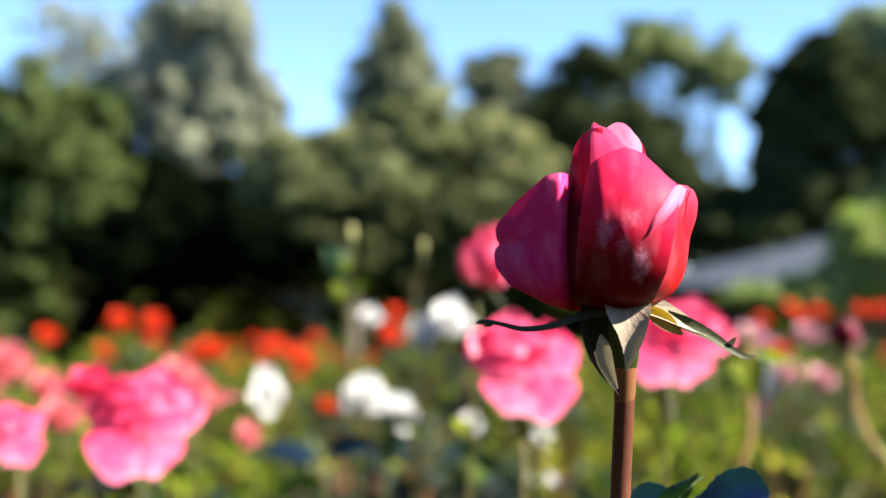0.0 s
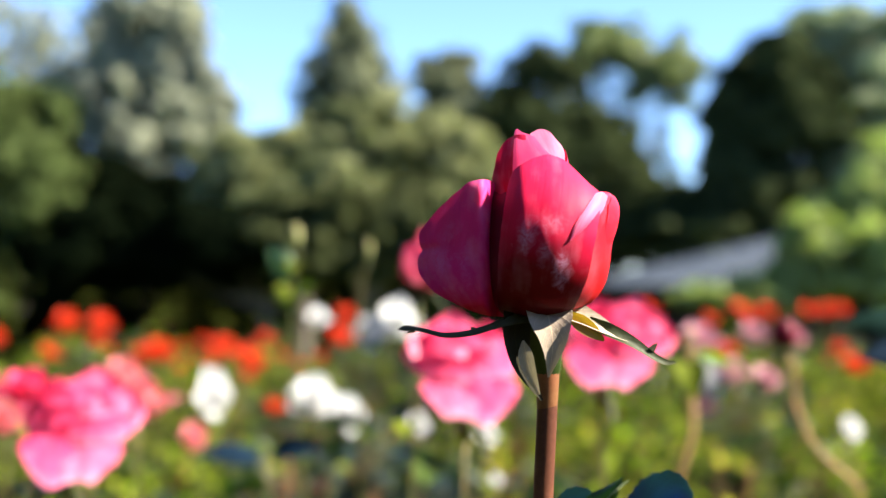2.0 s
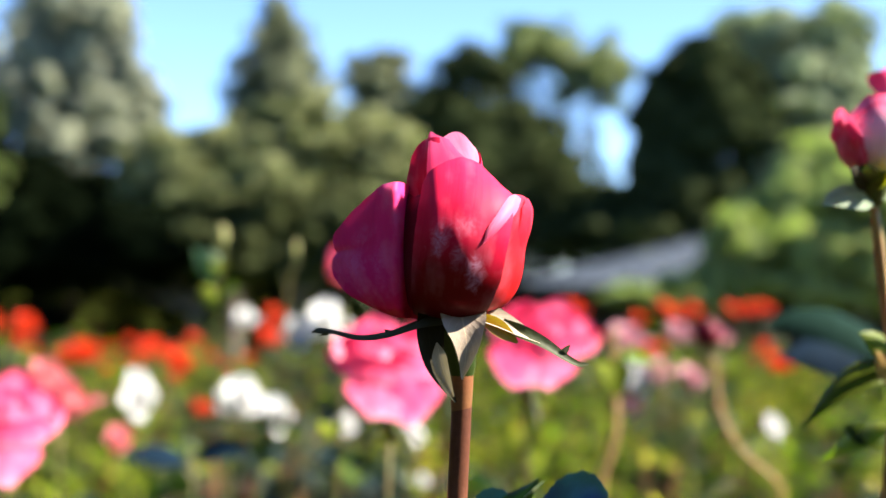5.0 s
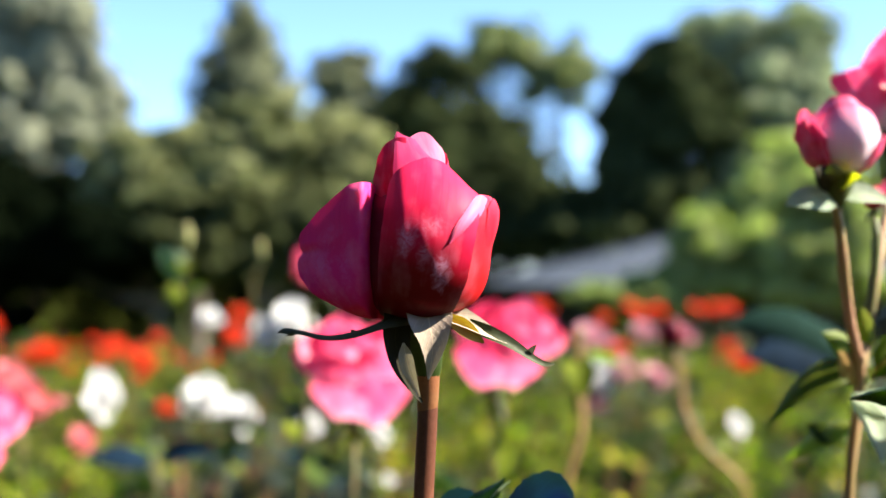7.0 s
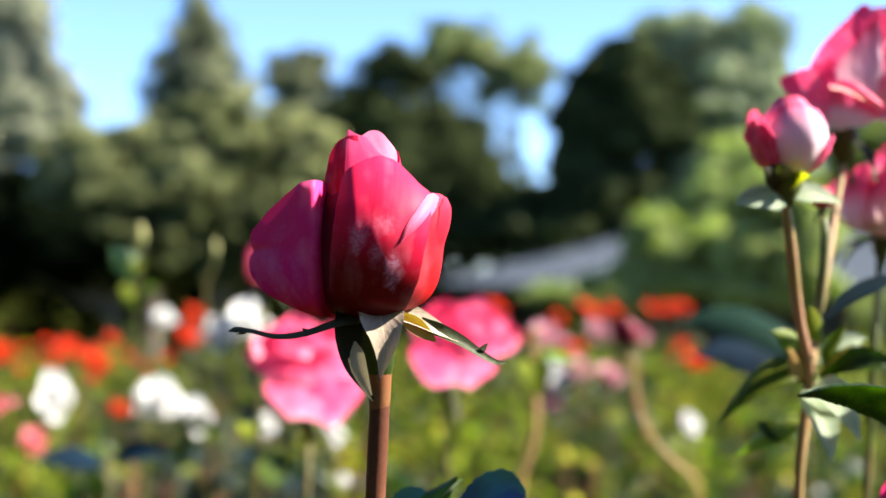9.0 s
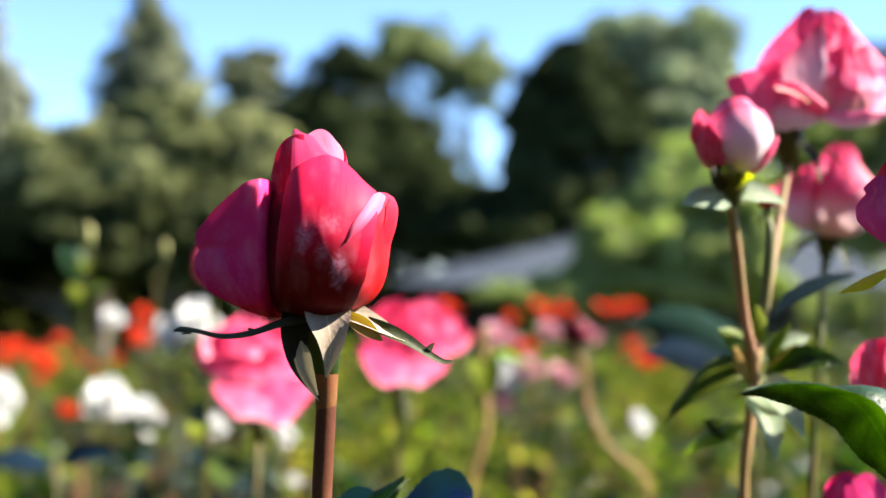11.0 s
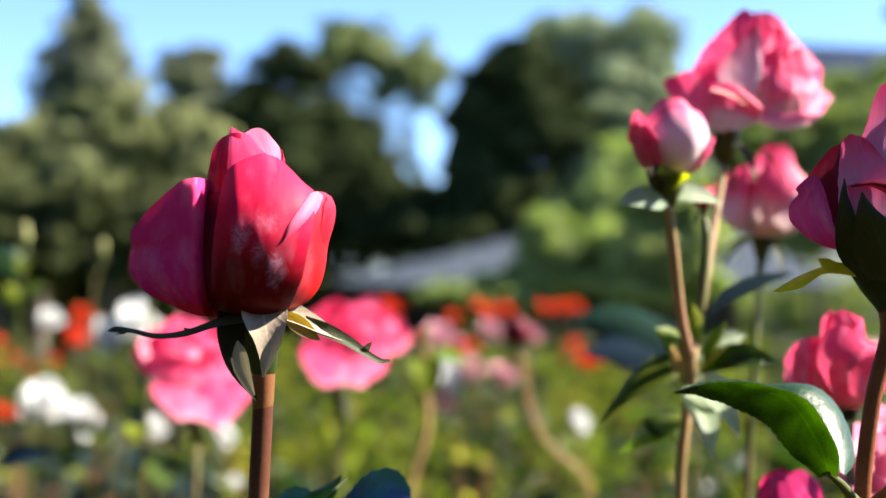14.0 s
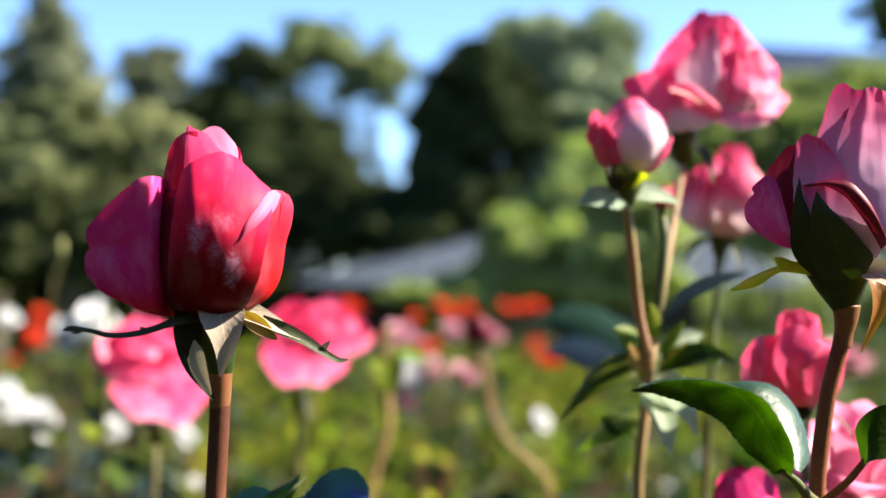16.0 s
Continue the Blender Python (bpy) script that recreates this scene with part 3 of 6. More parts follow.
tree("broadleaf_tree", (-10.891, 34.084, 0.707), [B((-10.613, 34.031, 4.586), 1.7564, 1.6100), B((-9.656, 34.050, 3.199), 1.3905, 1.6100), B((-10.749, 34.068, 1.878), 1.6100, 1.3173),
     B((-13.100, 34.035, 4.358), 1.9027, 2.1955), B((-13.237, 34.070, 1.723), 2.1955, 1.7564), B((-9.296, 34.027, 4.883), 1.0246, 1.1709), B((-11.475, 34.092, 0.119), 1.3173, 1.1709), B((-11.633, 34.046, 3.485), 1.1709, 0.8782)],
     15000, 0.24, MIDGREEN, "full mid-green broadleaf tree at the garden's edge", 1)
tree("gum_tree", (-8.600, 44.087, 0.596), [B((-8.157, 43.973, 8.932), 1.7994, 1.8941), B((-9.381, 43.999, 7.033), 1.7047, 2.0835), B((-7.297, 44.002, 6.851), 1.1365, 1.8941), B((-8.616, 44.027, 4.953), 2.0835, 1.5153),
     B((-6.439, 44.023, 5.244), 1.1365, 1.6100), B((-6.827, 43.988, 7.895), 0.8524, 1.4206), B((-5.778, 44.014, 5.910), 0.7198, 0.9471), B((-10.9, 44.2, 6.3), 1.3, 1.8), B((-6.2, 44.1, 6.9), 0.7, 1.1), B((-7.4, 44.0, 9.7), 1.1, 1.0), B((-9.6, 44.1, 9.0), 0.9, 1.3)],
     9000, 0.26, GREYGREEN, "tall grey-green gum tree with an open ragged crown", 2, 0.3)
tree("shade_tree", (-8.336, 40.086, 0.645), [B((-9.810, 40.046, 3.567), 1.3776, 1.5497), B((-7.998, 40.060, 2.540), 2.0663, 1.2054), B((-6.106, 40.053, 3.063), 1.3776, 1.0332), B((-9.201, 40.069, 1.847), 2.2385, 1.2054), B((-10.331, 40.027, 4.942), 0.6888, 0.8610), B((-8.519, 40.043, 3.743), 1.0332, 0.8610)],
     9000, 0.22, DEEPSHADE, "near-black tree standing in for shade below the gum tree", 19, 0.22)
tree("gum_tree", (-14.640, 52.089, 0.480), [B((-14.675, 51.955, 10.329), 2.2385, 1.5670), B((-13.328, 51.970, 9.214), 2.0147, 1.7908), B((-15.340, 51.983, 8.312), 2.0147, 1.3431)],
     650, 0.26, GREYGREEN, "thin grey-green gum tree showing sky between its boughs", 3, 0.25)
tree("conifer", (-1.769, 52.088, 0.526), [B((-1.962, 51.950, 10.710), 0.7163, 1.0745), B((-1.912, 51.968, 9.367), 1.5222, 1.4327), B((-1.795, 51.988, 7.913), 2.2385, 1.6565), B((-1.789, 52.012, 6.122), 2.4624, 1.7908),
     B((-1.782, 52.040, 4.108), 2.4624, 2.0147)], 15000, 0.24, CONIFER, "dark pointed conifer rising above the other trees", 4, 0.25)
tree("olive_bush", (-2.331, 33.087, 0.465), [B((-3.480, 33.039, 4.012), 1.1365, 0.7103), B((-2.060, 33.038, 4.088), 0.9944, 0.8524), B((-0.712, 33.032, 4.519), 1.2075, 0.8524), B((-3.051, 33.052, 3.090), 1.5627, 0.9944),
     B((-1.346, 33.051, 3.167), 1.5627, 0.9944), B((-4.330, 33.049, 3.299), 0.8524, 0.8524)], 12000, 0.2, OLIVE, "broad olive-green tree with sunlit top", 5)
tree("olive_bush", (0.994, 35.088, 0.436), [B((0.829, 35.036, 4.277), 1.3560, 0.9794), B((2.036, 35.041, 3.905), 1.2054, 1.0547), B((0.984, 35.053, 2.997), 1.5067, 1.2054), B((-0.073, 35.043, 3.747), 0.9040, 0.9040)],
     9000, 0.2, OLIVE, "olive-green tree standing between taller ones", 6)
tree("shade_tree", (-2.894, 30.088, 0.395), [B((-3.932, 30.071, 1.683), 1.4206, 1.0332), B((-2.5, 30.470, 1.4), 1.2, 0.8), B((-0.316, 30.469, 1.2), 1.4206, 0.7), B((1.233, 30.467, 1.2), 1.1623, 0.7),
     B((-5.797, 31.072, 1.561), 1.4680, 1.0676), B((-7.398, 31.074, 1.422), 1.2011, 1.2011)], 12000, 0.2, DEEPSHADE, "low near-black tree, shade of its neighbours put into its colour", 7)
tree("olive_bush", (-0.9, 29.4), [B((-2.1, 29.4, 1.95), 1.2, 0.95), B((-0.7, 29.3, 2.15), 1.15, 1.1), B((0.55, 29.4, 2.2), 1.1, 1.1), B((1.6, 29.5, 1.9), 0.8, 1.0), B((-1.3, 29.2, 1.15), 0.9, 0.5), B((0.2, 29.2, 1.1), 1.0, 0.5)],
     5200, 0.2, UNDERWOOD, "dull green bush with dark hollows below the olives", 25)
tree("broadleaf_tree", (1.902, 46.092, 0.214), [B((1.775, 45.988, 7.837), 1.1881, 0.9901), B((1.880, 46.009, 6.352), 1.6832, 1.3862), B((3.269, 46.019, 5.565), 1.7822, 1.7822)],
     7000, 0.22, CONIFER, "rounded green tree behind the hedge", 8)
tree("pine_tree", (6.122, 45.091, 0.250), [B((4.835, 44.988, 7.897), 1.2592, 1.0654), B((4.163, 45.007, 6.441), 1.5497, 1.1623), B((5.520, 45.011, 6.156), 1.1623, 0.9686), B((5.331, 45.031, 4.702), 2.3246, 1.5497),
     B((6.689, 45.039, 4.126), 1.7435, 1.5497), B((7.365, 45.030, 4.806), 1.1623, 1.1623), B((6.683, 45.016, 5.772), 1.4529, 0.9298), B((7.653, 45.019, 5.582), 0.8717, 0.8717), B((5.999, 44.991, 7.610), 0.7749, 0.9686), B((9.792, 45.052, 3.169), 1.9372, 1.0654), B((7.214, 44.658, 4.960), 1.2592, 1.2592), B((7.782, 44.522, 4.091), 1.3560, 0.8717), B((6.550, 44.816, 6.120), 0.7749, 0.9686), B((8.722, 44.282, 3.610), 1.1623, 0.5812), B((8.631, 45.057, 2.777), 2.1309, 1.5497), B((5.532, 45.060, 2.572), 2.5183, 1.7435)], 18000, 0.22, DARKGREEN, "dark spreading pine with gaps of sky", 9, 0.28)
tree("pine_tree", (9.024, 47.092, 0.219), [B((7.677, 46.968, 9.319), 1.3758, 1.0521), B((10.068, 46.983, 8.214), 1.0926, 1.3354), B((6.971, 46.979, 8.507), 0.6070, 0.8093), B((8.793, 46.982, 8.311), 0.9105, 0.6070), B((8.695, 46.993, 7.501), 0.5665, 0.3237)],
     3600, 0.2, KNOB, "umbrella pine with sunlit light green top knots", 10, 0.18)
tree("gum_tree", (9.4, 49.0), [B((9.3, 49.0, 6.1), 1.7, 1.7), B((8.3, 49.0, 7.9), 0.9, 1.1), B((9.9, 49.0, 4.9), 1.0, 0.9)],
     230, 0.24, DARKGREEN, "thin tree showing sky between its boughs", 24, 0.12)
tree("broadleaf_tree", (11.213, 39.539, 0.315), [B((11.681, 39.325, 6.846), 1.5885, 1.3237), B((10.014, 39.774, 5.958), 0.7413, 1.2708), B((10.240, 39.724, 5.341), 0.8825, 1.5002), B((12.371, 39.160, 5.702), 1.4120, 1.0590),
     B((10.850, 39.590, 3.490), 1.5885, 1.2355), B((10.127, 39.767, 4.370), 0.9707, 1.3237), B((11.520, 39.388, 5.346), 1.2355, 0.7942), B((11.117, 39.507, 4.374), 0.5648, 0.5295), B((11.48, 39.4, 4.35), 0.32, 0.5), B((12.55, 39.3, 4.3), 0.3, 0.55), B((13.0, 39.2, 6.6), 0.65, 0.65), B((9.750, 39.898, 2.074), 2.4710, 1.4120), B((11.505, 39.361, 7.552), 1.0237, 0.7413)],
     20000, 0.22, DARKGREEN, "large rounded tree with dark dense foliage", 11, 0.35)
tree("gum_tree", (15.520, 40.478, 0.288), [B((14.212, 40.710, 8.150), 1.7585, 1.3883), B((16.000, 40.236, 8.526), 1.3883, 1.1477), B((14.939, 40.542, 6.579), 1.8511, 1.4809), B((16.547, 40.112, 7.140), 1.0181, 1.6660), B((15.309, 40.468, 4.915), 1.6660, 1.2958),
     B((16.738, 40.088, 5.290), 1.1106, 1.4809), B((13.136, 40.989, 8.423), 1.1106, 0.9255), B((13.704, 40.902, 3.983), 1.4809, 1.1106), B((14.144, 40.772, 5.003), 0.9255, 0.8330), B((12.727, 41.175, 2.776), 1.1106, 0.7404)], 13000, 0.22, SILVER, "broad grey-green gum tree in full sun", 18, 0.3)
tree("olive_bush", (13.595, 33.743, 0.430), [B((13.274, 33.784, 3.529), 1.3948, 1.0848), B((12.380, 34.029, 2.750), 1.3948, 0.9298), B((14.481, 33.482, 2.448), 1.3948, 1.3948), B((13.740, 33.694, 1.206), 1.3948, 0.9298), B((11.4, 34.0, 2.2), 0.75, 0.75)],
     8000, 0.2, PALEGREEN, "light green shrubby tree above the shelter", 12)
tree("olive_bush", (21.581, 41.990, 0.246), [B((19.632, 42.432, 5.189), 1.7822, 1.5842), B((21.737, 41.877, 5.395), 2.1783, 1.7822), B((24.032, 41.268, 5.899), 1.9802, 1.4852), B((26.517, 40.606, 6.601), 2.1783, 1.9802),
     B((28.813, 39.998, 7.005), 2.3763, 2.1783), B((21.562, 41.956, 3.018), 2.5743, 1.5842), B((25.007, 41.047, 3.427), 2.9703, 2.1783), B((28.841, 40.046, 3.045), 2.7723, 2.3763), B((22.0, 41.9, 6.2), 1.8, 1.6), B((24.2, 41.4, 6.6), 1.8, 1.6), B((26.4, 40.8, 6.9), 2.0, 1.6)],
     19000, 0.24, LIGHTGREEN, "wide belt tree of olive-green foliage", 13)
tree("broadleaf_tree", (22.894, 33.372, 0.422), [B((22.522, 33.357, 8.436), 1.3905, 0.8179), B((24.110, 32.952, 7.624), 1.7994, 1.4723)], 4500, 0.22, MIDGREEN, "tall green tree reaching over the belt of olives", 14)
tree("broadleaf_tree", (-17.266, 36.085, 0.660), [B((-17.282, 36.022, 5.309), 2.3246, 2.4796), B((-16.805, 36.068, 1.901), 2.6346, 1.8597)], 6000, 0.26, MIDGREEN, "green broadleaf tree beside the garden", 15)


tree("shrub", (6.235, 18.094, 0.603), [B((5.994, 18.151, 1.093), 0.6134, 0.4090), B((5.754, 18.208, 1.460), 0.3681, 0.2454), B((6.546, 18.001, 1.422), 0.4908, 0.4499), B((5.443, 18.300, 0.723), 0.4908, 0.2454), B((4.969, 18.426, 0.664), 0.4499, 0.2127), B((5.792, 18.194, 1.787), 0.3272, 0.1963), B((5.330, 18.325, 1.050), 0.1636, 0.2127), B((5.533, 18.267, 1.418), 0.1963, 0.1963), B((4.5, 18.5, 0.78), 0.5, 0.16), B((5.15, 18.4, 0.90), 0.45, 0.2), B((6.9, 17.9, 1.05), 0.5, 0.3)],
     5500, 0.13, PALEGREEN, "light green shrub growing in front of the shelter", 16, 0.08, "shrub")
tree("shrub", (7.107, 16.831, 0.636), [B((7.324, 16.759, 1.722), 0.4649, 0.4649), B((6.872, 16.872, 2.108), 0.5037, 0.3487), B((6.802, 16.900, 1.410), 0.5037, 0.5424), B((7.329, 16.767, 1.102), 0.5424, 0.5424), B((6.580, 16.965, 0.944), 0.4649, 0.3099)],
     6500, 0.13, PALEGREEN, "light green shrub beside the shelter", 17, 0.06, "shrub")


# unseen trees behind and beside the camera, added to cut the sky's fill light
for k, (x, y, high) in enumerate(((-9.5, 9, 8.5), (-10, 3.5, 9.5), (-9, -2.5, 9), (-6.5, -8, 9.5), (-1, -10, 9), (5, -12.5, 9.5), (16, -24, 9), (12, -15, 7.5), (28, -22, 9), (34, -6, 8), (30, 10, 8))):
    tree("broadleaf_tree", (x, y), [(x, y, high * 0.62, 2.6, 2.6, high * 0.34), (x + 1.7, y + 0.8, high * 0.5, 2.0, 2.0, high * 0.3), (x - 1.6, y - 0.9, high * 0.45, 2.0, 2.0, high * 0.3), (x, y, high * 0.2, 2.7, 2.7, high * 0.22)],
         5000, 0.34, DARKGREEN, "unseen dense dark green tree added to block skylight", 40 + k, 0.2)


# hedges that close the view under the trees; near-black ones carry painted shade
def hedge(a, b, high, deep, count, seed, mat, label):
    rnd = np.random.default_rng(seed)
    a, b = Vector(a), Vector(b)
    t = thing("hedge", (a.x, a.y, land(a.x, a.y)), label, "hedge")
    n = 9
    blobs = []
    for k in range(n):
        p = a.lerp(b, (k + 0.5) / n)
        blobs.append((p.x - a.x, p.y - a.y, land(p.x, p.y) - land(a.x, a.y) + high * 0.48, (b - a).length / n * 0.75, deep, high * (0.52 + 0.06 * math.sin(k * 2.3))))
    part("foliage", crown_mesh("foliage", blobs, count, 0.17, mat, rnd), mat, t)
    bm = bmesh.new()
    tube(bm, [(0, 0, 0), ((b.x - a.x) * 0.5, (b.y - a.y) * 0.5, 0.35), (b.x - a.x, b.y - a.y, 0.1)], [0.05, 0.05, 0.05], 6)
    part("branch", bm, BARK, t)


hedge((-17, 35.5, 0), (1, 34.5, 0), 3.1, 1.2, 9000, 21, DEEPSHADE, "near-black hedge, its colour standing in for shade under the trees")
hedge((1, 35.5, 0), (13, 35, 0), 3.0, 1.2, 7000, 22, DEEPSHADE, "near-black hedge, its colour standing in for shade under the trees")
hedge((13, 37, 0), (30, 34, 0), 2.8, 1.2, 8000, 23, LIGHTGREEN, "light green hedge beside the shelter")


# ---------------------------------------------------------------- garden shelter and far house
def box(bm, lo, hi):
    lo, hi = Vector(lo), Vector(hi)
    bmesh.ops.create_cube(bm, size=1.0, matrix=Matrix.Translation((lo + hi) / 2) @ Matrix.Diagonal((*(hi - lo), 1)))


def shelter():
    a, r = Vector((3.688, 21.861, 0.826)), Vector((7.263, 22.978, 1.779))
    t = thing("garden_shelter", (a.x, a.y, land(a.x, a.y)), "low garden shelter with a weathered grey shingle roof", "shelter")
    eave, high = a.z - t.location.z, r.z - t.location.z
    long, deep = 9.0, 4.0
    dx = r.x - a.x
    # hipped roof, each course of shingles a step
    courses = 9
    for k in range(courses):
        s0, s1 = k / courses, (k + 1) / courses
        bm = bmesh.new()
        z0, z1 = eave + (high - eave) * s0, eave + (high - eave) * s1
        f0 = [(dx * s0, deep * 0.5 * s0), (long - dx * 0.3 * s0, deep * 0.5 * s0), (long - dx * 0.3 * s0, deep * (1 - 0.5 * s0)), (dx * s0, deep * (1 - 0.5 * s0))]
        f1 = [(dx * s1, deep * 0.5 * s1), (long - dx * 0.3 * s1, deep * 0.5 * s1), (long - dx * 0.3 * s1, deep * (1 - 0.5 * s1)), (dx * s1, deep * (1 - 0.5 * s1))]
        low = [bm.verts.new((*p, z0)) for p in f0]
        lip = [bm.verts.new((*p, z0 + 0.04)) for p in f0]
        top = [bm.verts.new((*p, z1 + 0.012)) for p in f1]
        for i in range(4):
            j = (i + 1) % 4
            bm.faces.new((low[i], low[j], lip[j], lip[i]))
            bm.faces.new((lip[i], lip[j], top[j], top[i]))
        bm.faces.new(low[::-1])
        part("shingle_course", bm, SHINGLE, t, smooth=False)
    for k in range(5):
        for y in (0.35, deep - 0.35):
            bm = bmesh.new()
            x = 0.5 + k * (long - 1.0) / 4
            box(bm, (x - 0.06, y - 0.06, 0), (x + 0.06, y + 0.06, eave + 0.1))
            bmesh.ops.bevel(bm, geom=bm.edges[:], offset=0.012, segments=1, affect="EDGES")
            part("post", bm, TIMBER, t, smooth=False)
    bm = bmesh.new()
    box(bm, (0.4, deep - 0.3, 0), (long - 0.4, deep - 0.2, eave))
    part("back_wall", bm, TIMBER, t, smooth=False)


shelter()


def house():
    a = Vector((36.012, 67.992, 14.75))
    t = thing("house", (a.x, a.y, land(a.x, a.y)), "distant house with a blue slate roof behind the trees", "house")
    h = a.z - t.location.z
    bm = bmesh.new()
    box(bm, (0.5, 0.5, 0), (17.5, 8.5, h - 2.2))
    part("wall", bm, RENDERED, t, smooth=False)
    bm = bmesh.new()
    v = [bm.verts.new(p) for p in ((0, 0, h - 2.2), (18, 0, h - 2.2), (18, 9, h - 2.2), (0, 9, h - 2.2), (0, 4.5, h), (18, 4.5, h))]
    for f in ((0, 1, 5, 4), (2, 3, 4, 5), (0, 4, 3), (1, 2, 5), (3, 2, 1, 0)):
        bm.faces.new([v[k] for k in f])
    part("roof", bm, SLATE, t, smooth=False)


house()

# ---------------------------------------------------------------- shared rose pieces
LEAF_SHAPES = [mesh_of("leaf", leaf_bm(0.055, 0.036, 0.3, 0.2 + 0.1 * k, 0.06, 0.3 * (k - 1)), LEAF) for k in range(4)]
YOUNG_SHAPES = [mesh_of("leaf", leaf_bm(0.045, 0.026, 0.45, 0.1 + 0.15 * k, 0.06, 0.3 * (k - 1)), YOUNG) for k in range(3)]
SEPAL_SHAPE = mesh_of("sepal", ribbon([(0, 0, 0), (0.012, 0, -0.004), (0.022, 0, -0.012), (0.028, 0, -0.024)], [0.008, 0.007, 0.004, 0.0005], (0, 1, 0)), SEPAL)
HIP_SHAPE = mesh_of("calyx", hip_bm([(0, 0, -0.012), (0, 0, -0.006), (0, 0, 0), (0, 0, 0.004)], [0.003, 0.006, 0.0075, 0.006]), HIP)

OPEN_SETS = {}
LOOSE = ((3, 38, 32, 8, -14, 9, 0), (3, 46, 46, 24, -6, 15, 12), (4, 54, 60, 46, 8, 24, 40), (4, 60, 70, 70, 30, 34, 60), (5, 62, 72, 92, 46, 40, 50))
for key, mat in (("pink", PINK), ("palepink", SHELLPINK)):
    OPEN_SETS[key] = [[mesh_of("petal", b, mat) for b in bloom_petals(seed, rings=LOOSE)] for seed in (1, 2, 3)]
FULL = {key: [mesh_of("flower", joined(bloom_petals(seed)), mat) for seed in (4, 5)]
        for key, mat in (("salmon", SALMON), ("blush", BLUSH), ("white", WHITE), ("scarlet", SCARLET))}


def bud_meshes(mat, tight, outer=None):
    """Petals of a plain pointed bud, about 45 mm high."""
    made = []
    body = [(0, 6), (4, 13), (12, 17.5), (20, 18), (28, 15.5), (34, 11), (38, 6.5), (40, 4)]
    for k in range(3):
        made.append(mesh_of("petal", bud_petal(k * 120 + 20, 80, [(z, r * 0.8) for z, r in body], [(-1, 37), (-0.5, 38), (0, 38.5), (0.5, 38), (1, 37)], 0.1, 0, 0.5, k, foot=0.9), mat))
    for k in range(4):
        made.append(mesh_of("petal", bud_petal(k * 90 + 85, 54 if k == 1 else 60, [(z, r + tight * z / 40 + (1.5 if k == 1 else 0)) for z, r in body], [(-1, 17), (-0.5, 27), (0, 31), (0.5, 28), (1, 17)] if k == 1 else [(-1, 27), (-0.5, 33), (0, 35 - 3 * k % 5), (0.5, 33), (1, 28)], (0.1, 3.5, 0.1, 0.3)[k], -1.2, 0.8, 5 + k, foot=0.9), outer if outer and k == 1 else mat))
    if outer:
        for turn, half, rise, curl, seed in ((196, 22, 25, 3.0, 21), (222, 12, 15, 1.2, 22), (335, 20, 20, 0.6, 23)):
            made.append(mesh_of("petal", bud_petal(turn, half, [(z, r + 1.6 + 0.02 * z) for z, r in body], [(-1, rise * 0.62), (-0.4, rise * 0.95), (0, rise), (0.4, rise * 0.88), (1, rise * 0.55)], curl, -0.8, 1.6, seed, foot=0.9, crinkle=1.0), outer))
    return made


def draped_petal(left, right, low, top, depth, wave=0.4, seed=0, nu=30, nv=34):
    """A petal seen face on, in mm. left, right: (v, x) pairs of its margins; low, top: (u, z) pairs of its foot and upper edge;
    depth(x, z, u, v): how far back it lies."""
    off = Vector((seed * 2.3, seed * 1.1, seed * 0.7))

    def fn(u, v):
        a, b = profile(left, v), profile(right, v)
        x = a + (b - a) * (u + 1) / 2
        lo, hi = profile(low, u), profile(top, u)
        z = lo + (hi - lo) * v
        y = depth(x, z, u, v)
        y += wave * noise.noise(Vector((x * 0.09, z * 0.07, 0)) + off) + 0.3 * wave * noise.noise(Vector((x * 0.3, z * 0.16, 4)) + off)
        z += 0.6 * wave * v ** 3 * noise.noise(Vector((x * 0.28, 3, 0)) + off)
        x += 0.5 * wave * abs(u) ** 3 * noise.noise(Vector((z * 0.25, 9, 0)) + off)
        return Vector((x, y, z)) * 0.001

    return sheet(fn, nu, nv)


